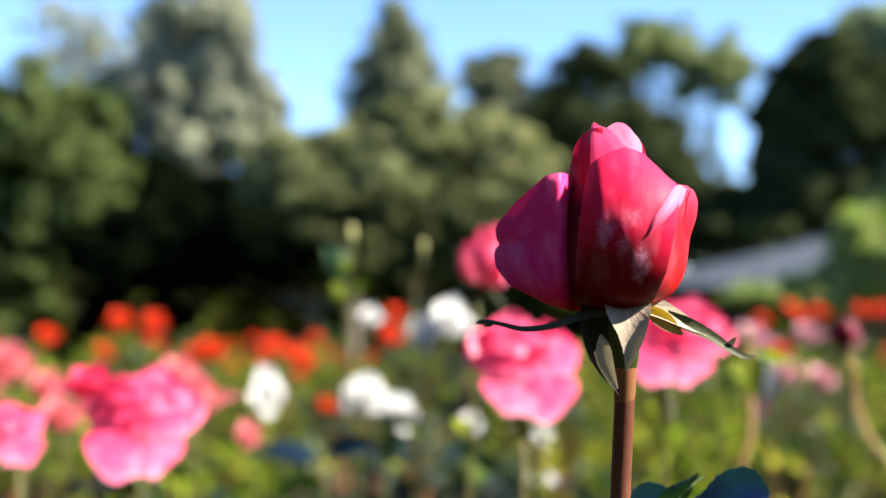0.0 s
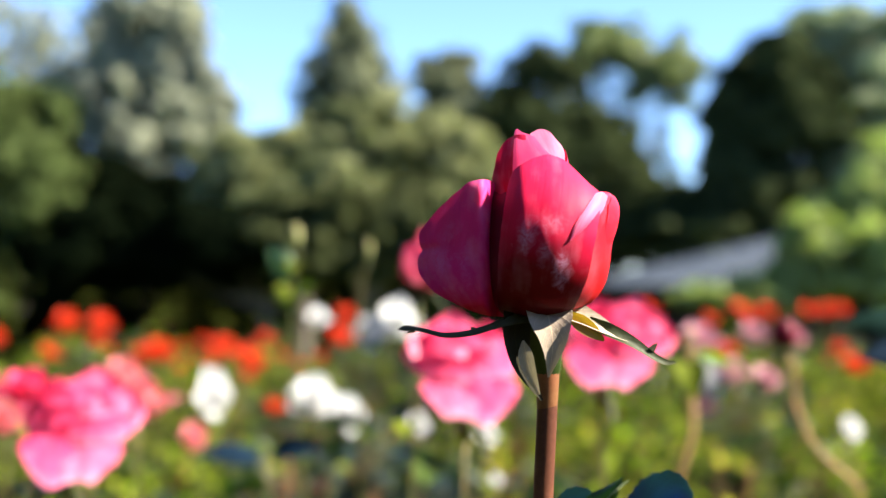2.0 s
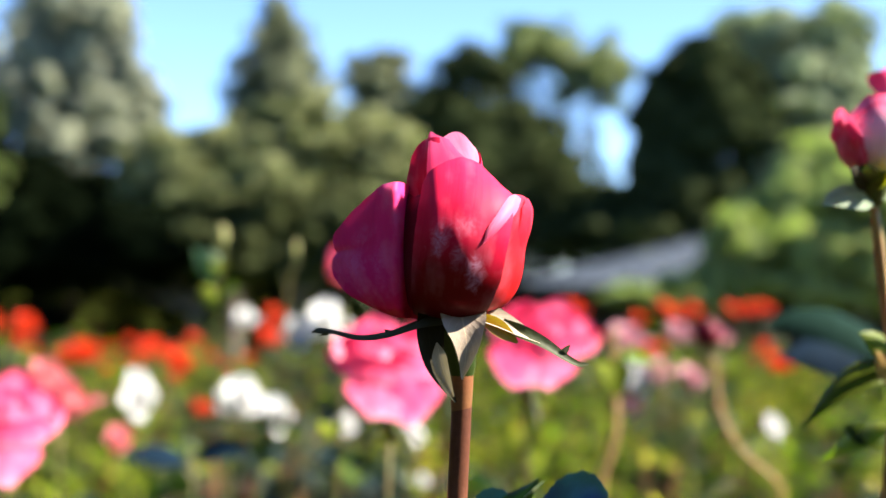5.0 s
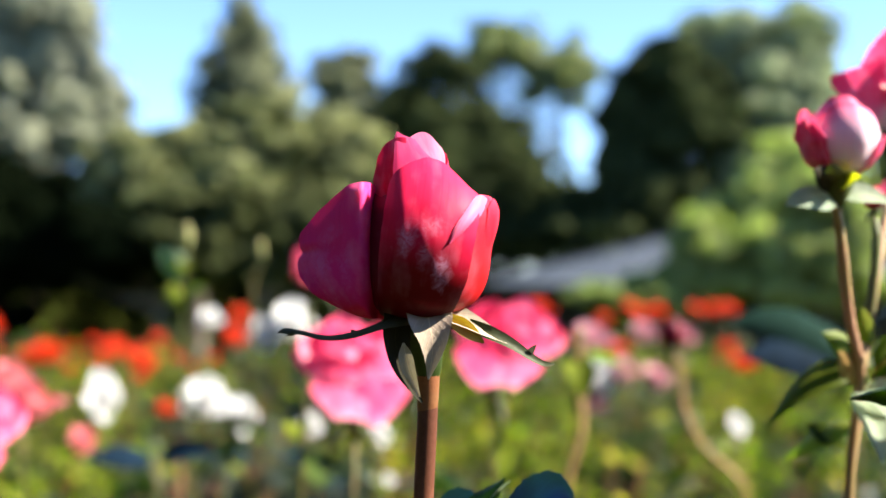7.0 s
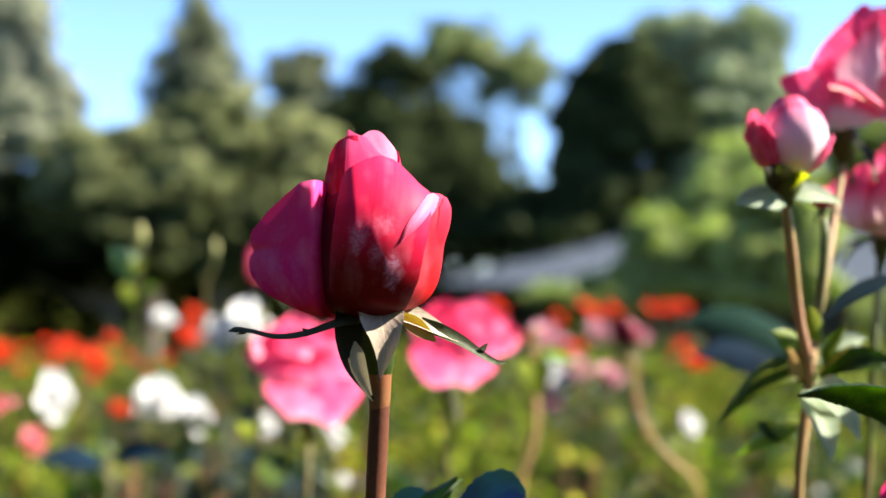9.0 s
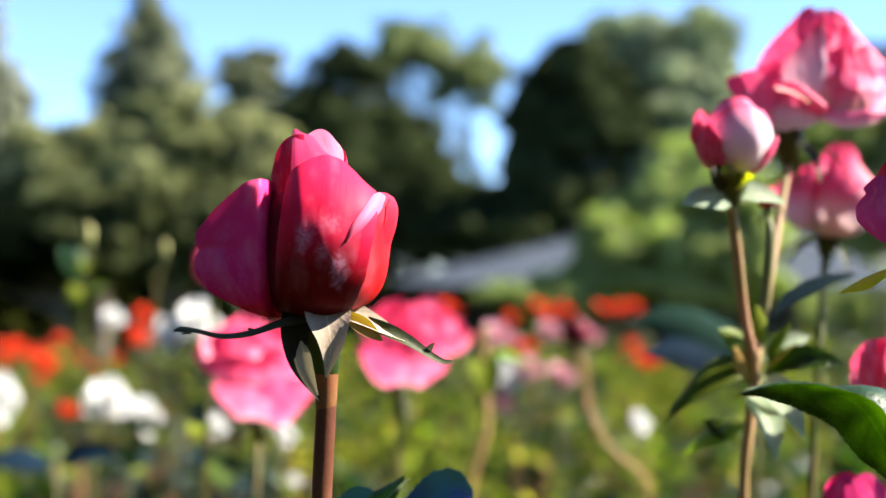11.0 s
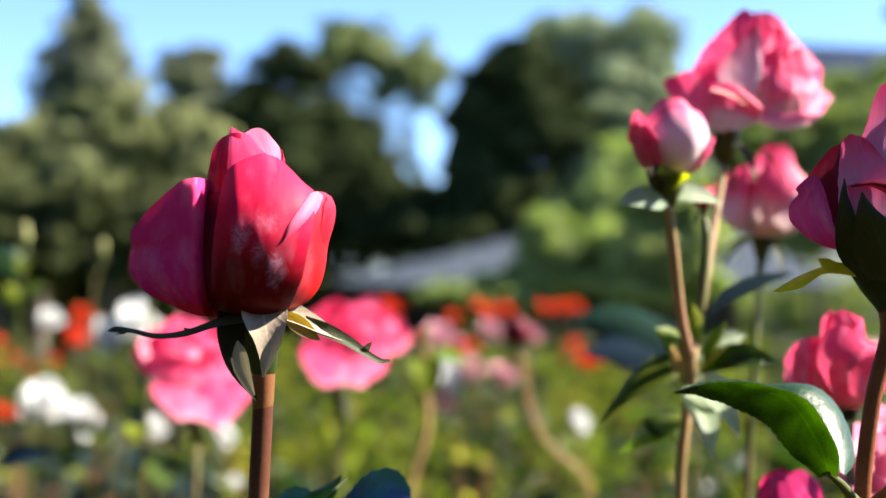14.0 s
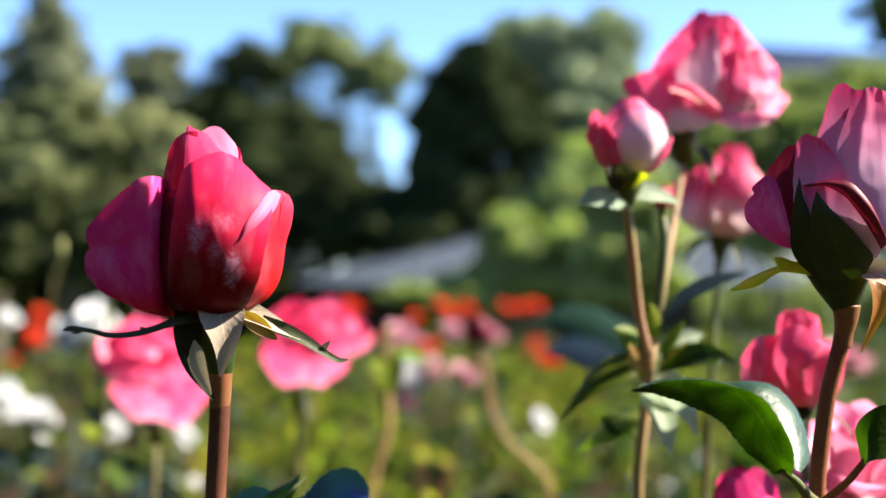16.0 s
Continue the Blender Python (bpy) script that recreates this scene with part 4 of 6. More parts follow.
def hero_petals():
    """Each petal of the main rose, innermost first, with its material; its loose petal towards -x."""
    core = [(0, 6), (20, 13), (40, 13), (52, 11.5), (58, 9.5), (61, 8)]
    back = [(0, 10.5), (1.2, 15.5), (4, 20.5), (10, 23.5), (20, 25.5), (30, 25.5), (38, 22.5), (46, 17)]
    side = [(0, 11), (1.2, 15.5), (4, 20), (9, 23.6), (15, 25.6), (23, 26.6), (30, 27.8), (36, 27.8), (40, 25.4)]
    front = [(-2, 9), (0, 13), (3, 19.5), (10, 26), (20, 29.2), (28, 29.6), (36, 27.4), (42, 23.8), (48, 18.6), (53, 13.5)]
    made = [(bud_petal(100, 95, core, [(-1, 48), (-0.3, 57), (0.3, 58), (1, 50)], 0.5, 0, 0.8, 1), CRIMSON),
            (bud_petal(20, 75, core, [(-1, 46), (-0.3, 55), (0.3, 56), (1, 50)], 0.5, 0, 0.8, 2), CRIMSON)]

    def core_left(x, z, u, v):
        return -1.5 - 9.5 * math.sqrt(max(0.04, 1 - ((x + 4.5) / 10.5) ** 2)) + 0.16 * max(0, z - 46)

    made.append((draped_petal([(0, -8), (0.45, -13), (0.7, -14.3), (1, -12.6)], [(0, -3), (1, -3)], [(-1, 26), (1, 26)], [(-1, 53.5), (-0.6, 57), (0.0, 59.3), (0.5, 60), (1, 60)], core_left, 0.5, 31), CRIMSON))

    def core_mid(x, z, u, v):
        return -15.6 + 0.38 * (z - 44) + 0.26 * (x + 7) + 0.012 * (x - 1) ** 2 + 1.6 * max(0, -u - 0.8)

    made.append((draped_petal([(0, -7.2), (0.6, -7.3), (1, -6.9)], [(0, 10), (0.55, 9.6), (0.72, 7.2), (0.88, 2.8), (1, 0.2)], [(-1, 30), (1, 30)], [(-1, 60.6), (-0.8, 62.0), (-0.3, 61.0), (0.3, 60.0), (1, 59.2)], core_mid, 0.5, 32), ROSERED))

    def core_right(x, z, u, v):
        return -14.6 + 0.36 * (z - 44) + 0.24 * (x + 7) + 0.05 * max(0, x - 4) ** 2

    made.append((draped_petal([(0, 6.0), (0.35, 4.2), (0.62, 1.6), (0.85, -1.2), (1, -1.6)], [(0, 9.6), (0.4, 10.2), (0.7, 10.1), (0.9, 9.0), (1, 7.4)], [(-1, 42), (1, 42)], [(-1, 60.2), (-0.5, 61.7), (0.1, 61.9), (0.6, 60.6), (1, 58.4)], core_right, 0.4, 33), ROSEPALE))
    made.append((bud_petal(100, 85, back, [(-1, 34), (0, 40), (1, 34)], 0.3, 0, 1.0, 4), CRIMSON))
    # Added inner cups: they block sun leaks, and dark colour gives gaps shade.
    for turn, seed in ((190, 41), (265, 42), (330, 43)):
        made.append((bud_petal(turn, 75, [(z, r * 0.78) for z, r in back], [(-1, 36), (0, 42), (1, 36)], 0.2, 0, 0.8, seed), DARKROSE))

    def left_depth(x, z, u, v):
        y = -22.5 - 0.24 * min(0, x + 8) + 0.0075 * min(0, x + 8) ** 2 + 0.10 * max(0, z - 40.5) ** 2 + 0.03 * max(0, 9 - z) ** 2
        y += min(17.0, 0.6 * max(0, x + 18.2) ** 2)
        y = max(y, 1.8 - profile(front, z))
        y += 1.6 * math.exp(-((z - 21.0 - 0.10 * (x + 39)) / 1.5) ** 2) * max(0.0, -u - 0.1)
        return y - 1.1 * math.exp(-((x + 27 - 0.2 * (z - 20)) / 4.0) ** 2)

    made.append((draped_petal([(0, -26), (0.15, -33.6), (0.3, -37.6), (0.45, -39.4), (0.58, -38.9), (0.64, -37.7), (0.7, -38.6), (0.85, -39.0), (1, -35.9)], [(0, -3), (1, -5)],
                              [(-1, 3), (-0.3, -0.4), (0.3, -1.6), (1, -2)], [(-1, 31), (-0.74, 34.8), (-0.4, 39.4), (-0.05, 43.4), (0.2, 44.6), (0.5, 43.6), (1, 40)], left_depth, 0.7, 34, 40, 40), MAGENTA))
    made.append((bud_petal(342, 58, side, [(-1, 36), (-0.5, 39.5), (0.0, 40.5), (0.5, 37), (1, 31)], 0.9, 0.0, 0.7, 35, foot=0.92, flat=0.95), SUNSIDE))

    def front_depth(x, z, u, v):
        r = profile(front, z)
        y = -math.sqrt(max((0.18 * r) ** 2, r * r - (0.6 if x < 1 else 1.0) * (x - 1.0) ** 2))
        y += 0.09 * max(0.0, -3.0 - x) ** 2
        y += 1.5 * math.exp(-((x + 9.5 - 0.05 * (z - 20)) / 3.0) ** 2) * max(0.0, min(1.0, (z - 8) / 14))
        d = ((x - 17.5) * 0.78 - (z - 31.5) * 0.62)
        return y - 0.5 * math.exp(-(d / 2.2) ** 2) * max(0.0, min(1.0, (z - 20) / 10)) - 1.0 * max(0.0, -u - 0.86) * v

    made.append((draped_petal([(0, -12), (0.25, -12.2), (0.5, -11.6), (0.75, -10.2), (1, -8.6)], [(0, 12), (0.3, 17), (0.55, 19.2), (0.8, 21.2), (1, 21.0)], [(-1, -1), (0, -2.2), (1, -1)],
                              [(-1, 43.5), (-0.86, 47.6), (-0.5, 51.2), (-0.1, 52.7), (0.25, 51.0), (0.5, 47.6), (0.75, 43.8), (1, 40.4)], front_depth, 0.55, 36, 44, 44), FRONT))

    def fold_depth(x, z, u, v):
        return front_depth(x, z, 0, v) - 0.35 - 0.6 * (1 - u * u) * math.sin(math.pi * min(1, 0.15 + v * 0.8)) + 1.2 * max(0, u) ** 2

    # Rolled margin's paler face; grazing sheen is painted into its colour too.
    made.append((draped_petal([(0, 11.2), (0.3, 12.8), (0.65, 16.2), (1, 20.0)], [(0, 11.6), (0.3, 17.2), (0.65, 22.0), (1, 24.6)], [(-1, 24), (1, 23.6)], [(-1, 39.6), (0, 40.4), (1, 39.0)], fold_depth, 0.2, 37, 12, 24), ROSEPALE))
    made.append((bud_petal(2, 34, [(z, r + 0.7 - 2.2 * max(0.0, min(1.0, (26 - z) / 8))) for z, r in side], [(-1, 36), (-0.6, 39.3), (0.0, 39.0), (0.5, 36), (1, 29)], 0.9, -0.5, 0.5, 38, foot=0.92, flat=0.95), SUNSIDE))
    return made


def tea_petals():
    """Petals of a tall open tea rose seen from its side, about 86 mm wide and 68 mm high, in mm, with their materials."""
    def bowl(cx, r, y0, tilt=0.0, from_z=0.0, bend=0.0):
        """Depth of a petal round an upright axis, leaning back by tilt above from_z and out by bend below it."""
        return lambda x, z, u, v: y0 - math.sqrt(max(4.0, r * r - (x - cx) ** 2)) + r + tilt * max(0.0, z - from_z) + bend * max(0.0, from_z - z)

    made = [
        # tall back petals
        (draped_petal([(0, -5), (0.5, -15), (0.8, -11), (1, -1)], [(0, 20), (0.5, 45), (0.8, 43), (1, 34)], [(-1, 4), (1, 6)], [(-1, 61), (-0.4, 66.8), (0.2, 68.8), (0.6, 66.5), (1, 57)], bowl(14, 34, -4, 0.5, 30), 1.6, 71), TEAPINK),
        (draped_petal([(0, 4), (0.5, 8), (1, 14)], [(0, 26), (0.6, 43), (1, 38)], [(-1, 6), (1, 8)], [(-1, 63), (-0.3, 64), (0.3, 58), (1, 47)], bowl(20, 30, -9, 0.5, 26), 1.8, 72), TEAPINK),
        (draped_petal([(0, -4), (0.4, -13), (0.62, -17.4), (0.8, -11.6), (1, 0)], [(0, 12), (1, 13)], [(-1, 2), (1, 4)], [(-1, 57), (-0.4, 63), (0.3, 66.8), (1, 67)], bowl(10, 30, -12, 0.35, 34), 1.4, 73), TEAPINK),
        # folded heart
        (draped_petal([(0, 8), (0.6, 13), (1, 17)], [(0, 24), (0.6, 33), (1, 30)], [(-1, 14), (1, 14)], [(-1, 58), (0, 59), (0.5, 53), (1, 48)], bowl(22, 18, -17, 0.6, 28), 2.6, 74), TEAPINK),
        (draped_petal([(0, 18), (0.6, 22), (1, 27)], [(0, 34), (0.6, 40), (1, 38)], [(-1, 10), (1, 12)], [(-1, 47), (0, 50), (0.5, 46), (1, 41)], bowl(28, 16, -19, 0.6, 24), 2.6, 75), TEAPINK),
        # pale flank with a pink edge
        (draped_petal([(0, -5), (0.6, -5), (0.85, -2), (1, 4)], [(0, 17), (0.6, 19), (1, 18)], [(-1, 2), (1, 4)], [(-1, 43), (-0.4, 48), (0.2, 54), (1, 57)], bowl(9, 22, -19, 0.14, 24), 1.4, 76), BUDWHITE),
        # right outer petals
        (draped_petal([(0, 20), (0.6, 24), (1, 29)], [(0, 38), (0.5, 49), (0.8, 50.5), (1, 46)], [(-1, 8), (1, 10)], [(-1, 38), (0, 45), (0.5, 44), (1, 39)], bowl(28, 24, -20, 0.5, 20), 2.4, 77), TEAPINK),
        (draped_petal([(0, 13), (0.6, 15), (1, 18)], [(0, 44), (0.4, 51), (0.8, 55.4), (1, 51)], [(-1, 6), (0, 0), (1, 3)], [(-1, 15), (-0.4, 19), (0.3, 23.6), (1, 24)], bowl(24, 40, -22, 0.9, 8, 0.1), 2.2, 78), TEAPINK),
        # left petal flaring out
        (draped_petal([(0, -9), (0.35, -20), (0.7, -29), (0.9, -32), (1, -31)], [(0, 0), (0.5, -2), (1, -6)], [(-1, 2), (1, -0.5)], [(-1, 30), (-0.6, 31), (0.1, 33), (1, 38)], bowl(-8, 40, -19, 0.1, 20), 1.2, 79), TEAPINK),
        # front petal with its rim rolled over
        (draped_petal([(0, -6), (0.6, -8), (1, -6)], [(0, 10), (0.5, 18), (1, 20)], [(-1, 0), (1, 1)], [(-1, 24), (-0.3, 22.6), (0.4, 17), (1, 11)], bowl(5, 22, -23, 0.0, 12), 1.2, 80), BICOLOUR),
        (draped_petal([(0, -7), (1, -6.5)], [(0, 19), (1, 20.5)], [(-1, 21.5), (-0.3, 18.6), (0.4, 13.0), (1, 8)], [(-1, 25), (-0.3, 24), (0.4, 18.6), (1, 12)], lambda x, z, u, v: -25.5 - 2.4 * math.sin(math.pi * v) + 0.02 * (x - 5) ** 2, 0.8, 81, 24, 8), TEAPINK),
    ]
    return made


def cabbage_petals():
    """Petals of a full, loose rose about 90 mm wide that looks up at the beholder, its lowest petals hanging like a lip, in mm."""
    def lie(cx, y0, slope, bend):
        return lambda x, z, u, v: y0 + slope * (z - 45) + bend * (x - cx) ** 2 - 3.5 * max(0.0, v - 0.8) ** 2 * 25 * (0.5 + 0.5 * math.sin(u * 3 + cx))

    def petal(left, right, low, top, depth, seed, mat=PINK):
        return draped_petal(left, right, low, top, depth, 2.2, seed, 20, 18), mat

    # The paler petals stand in for those bright with sun.
    return [
        petal([(0, -26), (0.5, -32), (0.8, -22), (1, -6)], [(0, 40), (0.5, 46), (0.8, 38), (1, 22)], [(-1, 42), (1, 42)], [(-1, 72), (-0.3, 80), (0.3, 82), (1, 73)], lie(8, 14, 0.55, -0.006), 91, PALEPINK),
        petal([(0, -44), (0.4, -49), (0.8, -45), (1, -34)], [(0, -12), (0.5, -8), (1, -12)], [(-1, 38), (1, 33)], [(-1, 60), (-0.2, 70), (1, 76)], lie(-16, 0, 0.2, 0.045), 92),
        petal([(0, 8), (0.5, 12), (1, 16)], [(0, 44), (0.4, 49), (0.8, 46), (1, 36)], [(-1, 32), (1, 38)], [(-1, 76), (0.2, 71), (1, 60)], lie(14, 0, 0.5, 0.016), 93),
        petal([(0, -20), (0.5, -26), (1, -18)], [(0, 14), (0.5, 22), (1, 16)], [(-1, 36), (1, 36)], [(-1, 65), (0, 71), (1, 67)], lie(-2, -6, 0.5, 0.014), 94),
        petal([(0, -4), (0.5, 0), (1, 6)], [(0, 24), (0.5, 32), (1, 26)], [(-1, 34), (1, 34)], [(-1, 60), (0, 63), (1, 55)], lie(12, -14, 0.7, 0.02), 95, PALEPINK),
        petal([(0, -32), (0.5, -38), (1, -30)], [(0, 2), (0.5, 6), (1, 0)], [(-1, 33), (1, 29)], [(-1, 48), (0, 56), (1, 56)], lie(-6, -18, 0.25, 0.02), 96),
        petal([(0, -10), (0.5, -12), (1, -8)], [(0, 36), (0.5, 44), (1, 40)], [(-1, 29), (1, 33)], [(-1, 46), (0, 50), (0.6, 52), (1, 50)], lie(10, -24, 0.3, 0.012), 97),
        petal([(0, -24), (0.5, -34), (0.85, -34), (1, -26)], [(0, 0), (0.5, 4), (1, 4)], [(-1, 13), (-0.3, 6), (0.5, 3), (1, 5)], [(-1, 36), (0, 35), (1, 32)], lie(-14, -12, 1.1, 0.006), 98),
        petal([(0, -2), (0.5, -6), (1, -4)], [(0, 28), (0.5, 38), (0.85, 36), (1, 28)], [(-1, 5), (0, 8), (0.6, 7), (1, 14)], [(-1, 30), (0, 33), (1, 35)], lie(14, -8, 1.2, 0.004), 99, PALEPINK),
    ]


def mirrored(bm):
    """The same petal with its sides exchanged."""
    for v in bm.verts:
        v.co.x = -v.co.x
    bmesh.ops.reverse_faces(bm, faces=bm.faces[:])
    return bm


CABBAGE_SETS = [[mesh_of("petal", b, mat) for b, mat in cabbage_petals()], [mesh_of("petal", mirrored(b), mat) for b, mat in cabbage_petals()]]
HALF_SETS = {key: [mesh_of("petal", b, mat) for b, _ in hero_petals()] for key, mat in (("magenta", MAGENTA), ("coral", CORAL), ("bicolour", BICOLOUR), ("pink", PALEPINK))}
TEA_SET = [mesh_of("petal", b, mat) for b, mat in tea_petals()]
BUD_SETS = {"bicolour": bud_meshes(BUDWHITE, 0.6, CORAL), "crimson": bud_meshes(CRIMSON, 0.5), "dark": bud_meshes(DARKROSE, 0.5), "young": bud_meshes(GREENBUD, 0.2)}


def leaf_on(t, base, place, way, spin, size, shapes, rnd):
    ob = part("leaf", rnd.choice(shapes), None, t)
    ob.matrix_local = aim(Vector(place) - base, way, spin, size)
    return ob


def rose(head, width, kind, label, seed, foot=None, lean=(0, 0), style="open", spin=0, stem=(CANE, 0.0024), via=(), leaves=3, group="", sepals=True):
    """One flowering rose stem from the ground: cane, calyx, sepals, bloom and its leaves. head: the bloom's middle; width: across it."""
    rnd = random.Random(seed)
    head = Vector(head)
    if foot is None:
        foot = (head.x + rnd.uniform(-0.08, 0.08), head.y + rnd.uniform(-0.02, 0.1))
    foot = Vector((foot[0], foot[1], land(*foot)))
    t = thing("rose", foot, label, "rose", group)
    tilt = pose(0, 0, 0, lean[0], lean[1], 0) @ pose(0, 0, 0, 0, 0, spin)
    size = width / {"bud": 0.032, "half": 0.068, "open": 0.104, "tea": 0.086, "cabbage": 0.090}.get(style, 0.08)
    drop = {"bud": 0.019, "half": 0.032, "tea": 0.034, "cabbage": 0.045}.get(style, 0.024) * size
    neck = head - (tilt.to_3x3() @ Vector((0, 0, drop)))
    under = neck - (tilt.to_3x3() @ Vector((0, 0, 0.011 * min(size, 1.2))))
    line = [under, *[Vector(p) for p in via]]
    if not via:
        line.append(under.lerp(foot, 0.35) + Vector((rnd.uniform(-0.015, 0.015), 0, 0)))
    line.append(foot)
    line = [p - foot for p in line][::-1]
    mat, r = stem
    bm = bmesh.new()
    tube(bm, line, [r * 1.35] + [r * 1.1] * (len(line) - 2) + [r * 0.85], 8, 6)
    part("stem", bm, mat, t)
    at = Matrix.Translation(neck - foot) @ tilt @ Matrix.Scale(size, 4)
    if kind == "young":
        at = at @ Matrix.Diagonal((0.62, 0.62, 1.5, 1))
    cal = part("calyx", HIP_SHAPE, None, t)
    cal.matrix_local = Matrix.Translation(neck - foot) @ tilt @ Matrix.Scale(min(size, 1.25), 4)
    if sepals:
        for k in range(5):
            s = part("sepal", SEPAL_SHAPE, None, t)
            s.matrix_local = Matrix.Translation(neck - foot) @ tilt @ pose(0, 0, 0, 0, 0, 72 * k + 11) @ Matrix.Translation((0.005, 0, 0)) @ Matrix.Scale(min(size, 1.2), 4)
    if style == "full":
        part("flower", rnd.choice(FULL[kind]), None, t).matrix_local = at @ Matrix.Diagonal((rnd.uniform(0.85, 1.2), rnd.uniform(0.85, 1.2), rnd.uniform(0.75, 1.05), 1))
    else:
        flower = new("flower", HIP_SHAPE)
        flower.parent = t
        flower.matrix_local = at @ Matrix.Translation((0, 0, 0.004))
        for me in (OPEN_SETS[kind][seed % 3] if style == "open" else TEA_SET if style == "tea" else CABBAGE_SETS[seed % 2] if style == "cabbage" else HALF_SETS[kind] if style == "half" else BUD_SETS[kind]):
            part("petal", me, None, flower)
    for k in range(leaves):
        s = rnd.uniform(0.08, 0.3)
        p = under.lerp(line[-2] + foot, s * 2.5 if s < 0.3 else 0.9) if len(line) > 2 else under
        w = rnd.uniform(0, 6.28)
        leaf_on(t, foot, p, (math.cos(w), math.sin(w), rnd.uniform(-0.3, 0.5)), rnd.uniform(-30, 30), rnd.uniform(0.7, 1.1), YOUNG_SHAPES if rnd.random() < 0.3 else LEAF_SHAPES, rnd)
    return t


PINK_LABEL = "open hot-pink rose on a tall reddish stem"
rose((0.066, 1.176, 1.066), 0.0980, "pink", PINK_LABEL, 1, style="cabbage", lean=(0, 2), spin=4)
rose((0.204, 1.267, 1.082), 0.0980, "pink", PINK_LABEL, 2, style="cabbage", lean=(0, 10), spin=-16)
rose((0.035, 1.325, 1.158), 0.0640, "pink", "half-open pink rose above its neighbours", 3, style="half", lean=(8, 10), spin=110)
rose((-0.260, 1.177, 1.018), 0.1000, "pink", PINK_LABEL, 4, style="cabbage", lean=(0, 4), spin=6)
rose((-0.308, 1.200, 1.045), 0.0400, "pink", "small half-open pink rose beside a larger one", 6, style="open", lean=(30, -10), leaves=0)
rose((-0.395, 1.277, 0.996), 0.0560, "pink", PINK_LABEL, 5, style="cabbage", lean=(10, 0), spin=24)
for k, p in enumerate(((-0.669, 2.077, 0.993), (-0.636, 2.178, 0.949), (-0.368, 1.977, 0.955), (-0.446, 2.277, 0.966), (-0.584, 2.078, 0.915), (-0.359, 2.479, 0.834), (-0.695, 1.978, 0.959))):
    rose(p, (0.075, 0.06, 0.078, 0.06, 0.06, 0.05, 0.08)[k], "salmon", "salmon-pink rose in a crowded bed", 20 + k, style="full", lean=(30, 0), leaves=2, group="salmon roses")
for k, (p, w) in enumerate((((-0.352, 2.679, 0.895), 0.088), ((-0.156, 2.679, 0.889), 0.09), ((-0.083, 2.679, 0.854), 0.072), ((0.010, 3.077, 1.024), 0.10), ((-0.055, 3.077, 0.996), 0.085), ((-0.160, 2.877, 1.042), 0.055),
                            ((0.137, 1.978, 0.907), 0.036), ((0.152, 1.979, 0.840), 0.022), ((0.044, 2.379, 0.873), 0.042), ((0.651, 1.914, 0.924), 0.034), ((0.692, 2.916, 0.903), 0.075))):
    rose(p, w * 0.8, "white", "white rose in full bloom among leaves", 40 + k, style="full", lean=(65, 10), leaves=2, group="white roses")
for k, (p, w) in enumerate((((-1.569, 5.279, 0.864), 0.12), ((-1.284, 5.279, 0.920), 0.13), ((-1.150, 5.279, 0.910), 0.13), ((-0.743, 4.279, 0.875), 0.12), ((-0.873, 4.680, 0.837), 0.09), ((-0.637, 5.080, 0.845), 0.10), ((-0.487, 4.680, 0.814), 0.11), ((-0.652, 5.681, 0.766), 0.09), ((-0.285, 3.280, 0.806), 0.055), ((-0.199, 5.478, 0.944), 0.10), ((1.700, 5.419, 0.976), 0.085), ((1.867, 5.702, 0.962), 0.08), ((1.837, 5.403, 0.981), 0.085), ((1.559, 5.939, 0.959), 0.11), ((1.730, 6.121, 0.940), 0.11), ((1.042, 5.495, 0.969), 0.11), ((-0.209, 5.306, 0.870), 0.13))):
    rose(p, w * 0.74, "scarlet", "bright scarlet rose in the far bed", 60 + k, style="full", lean=(20, 10), leaves=1, group="scarlet roses")
for k, (p, w) in enumerate((((1.236, 3.555, 0.889), 0.07), ((-1.848, 5.279, 0.878), 0.13), ((-0.601, 6.280, 0.805), 0.07), ((-0.957, 6.080, 0.784), 0.055), ((-0.821, 5.681, 0.760), 0.055), ((-0.868, 6.481, 0.766), 0.06), ((-0.504, 6.081, 0.744), 0.06), ((-0.371, 5.281, 0.760), 0.05), ((-0.325, 5.881, 0.748), 0.05), ((-0.808, 5.081, 0.767), 0.045), ((-0.485, 4.480, 0.787), 0.045), ((1.748, 6.479, 0.913), 0.08), ((1.604, 6.679, 0.882), 0.08))):
    rose(p, w * 0.82, "scarlet", "bright scarlet rose in the far bed", 80 + k, style="full", lean=(20, 10), leaves=1, group="scarlet roses")
rnd = random.Random(12)
for k in range(16):
    y = rnd.uniform(4.6, 7.2)
    x = y * (rnd.uniform(-0.32, -0.09) if k % 3 else rnd.uniform(0.20, 0.40))
    rose((x, y, 1.15 - y * rnd.uniform(0.052, 0.078)), rnd.uniform(0.032, 0.062), "scarlet", "small scarlet rose among the leaves of the far bed", 300 + k, style="full", lean=(rnd.uniform(0, 50), rnd.uniform(-30, 30)), leaves=0, group="scarlet roses")
for k, (p, w) in enumerate((((0.691, 3.016, 0.987), 0.075), ((0.738, 2.910, 0.918), 0.06), ((0.812, 2.902, 0.903), 0.058), ((0.649, 3.223, 0.969), 0.055), ((0.916, 3.392, 0.978), 0.07), ((0.676, 2.919, 0.853), 0.055), ((1.082, 3.573, 0.955), 0.06),
                            ((0.901, 1.497, 1.036), 0.05))):
    rose(p, w, "blush", "pale blush rose in the middle bed", 90 + k, style="full", lean=(20, 10), leaves=2, group="blush roses")

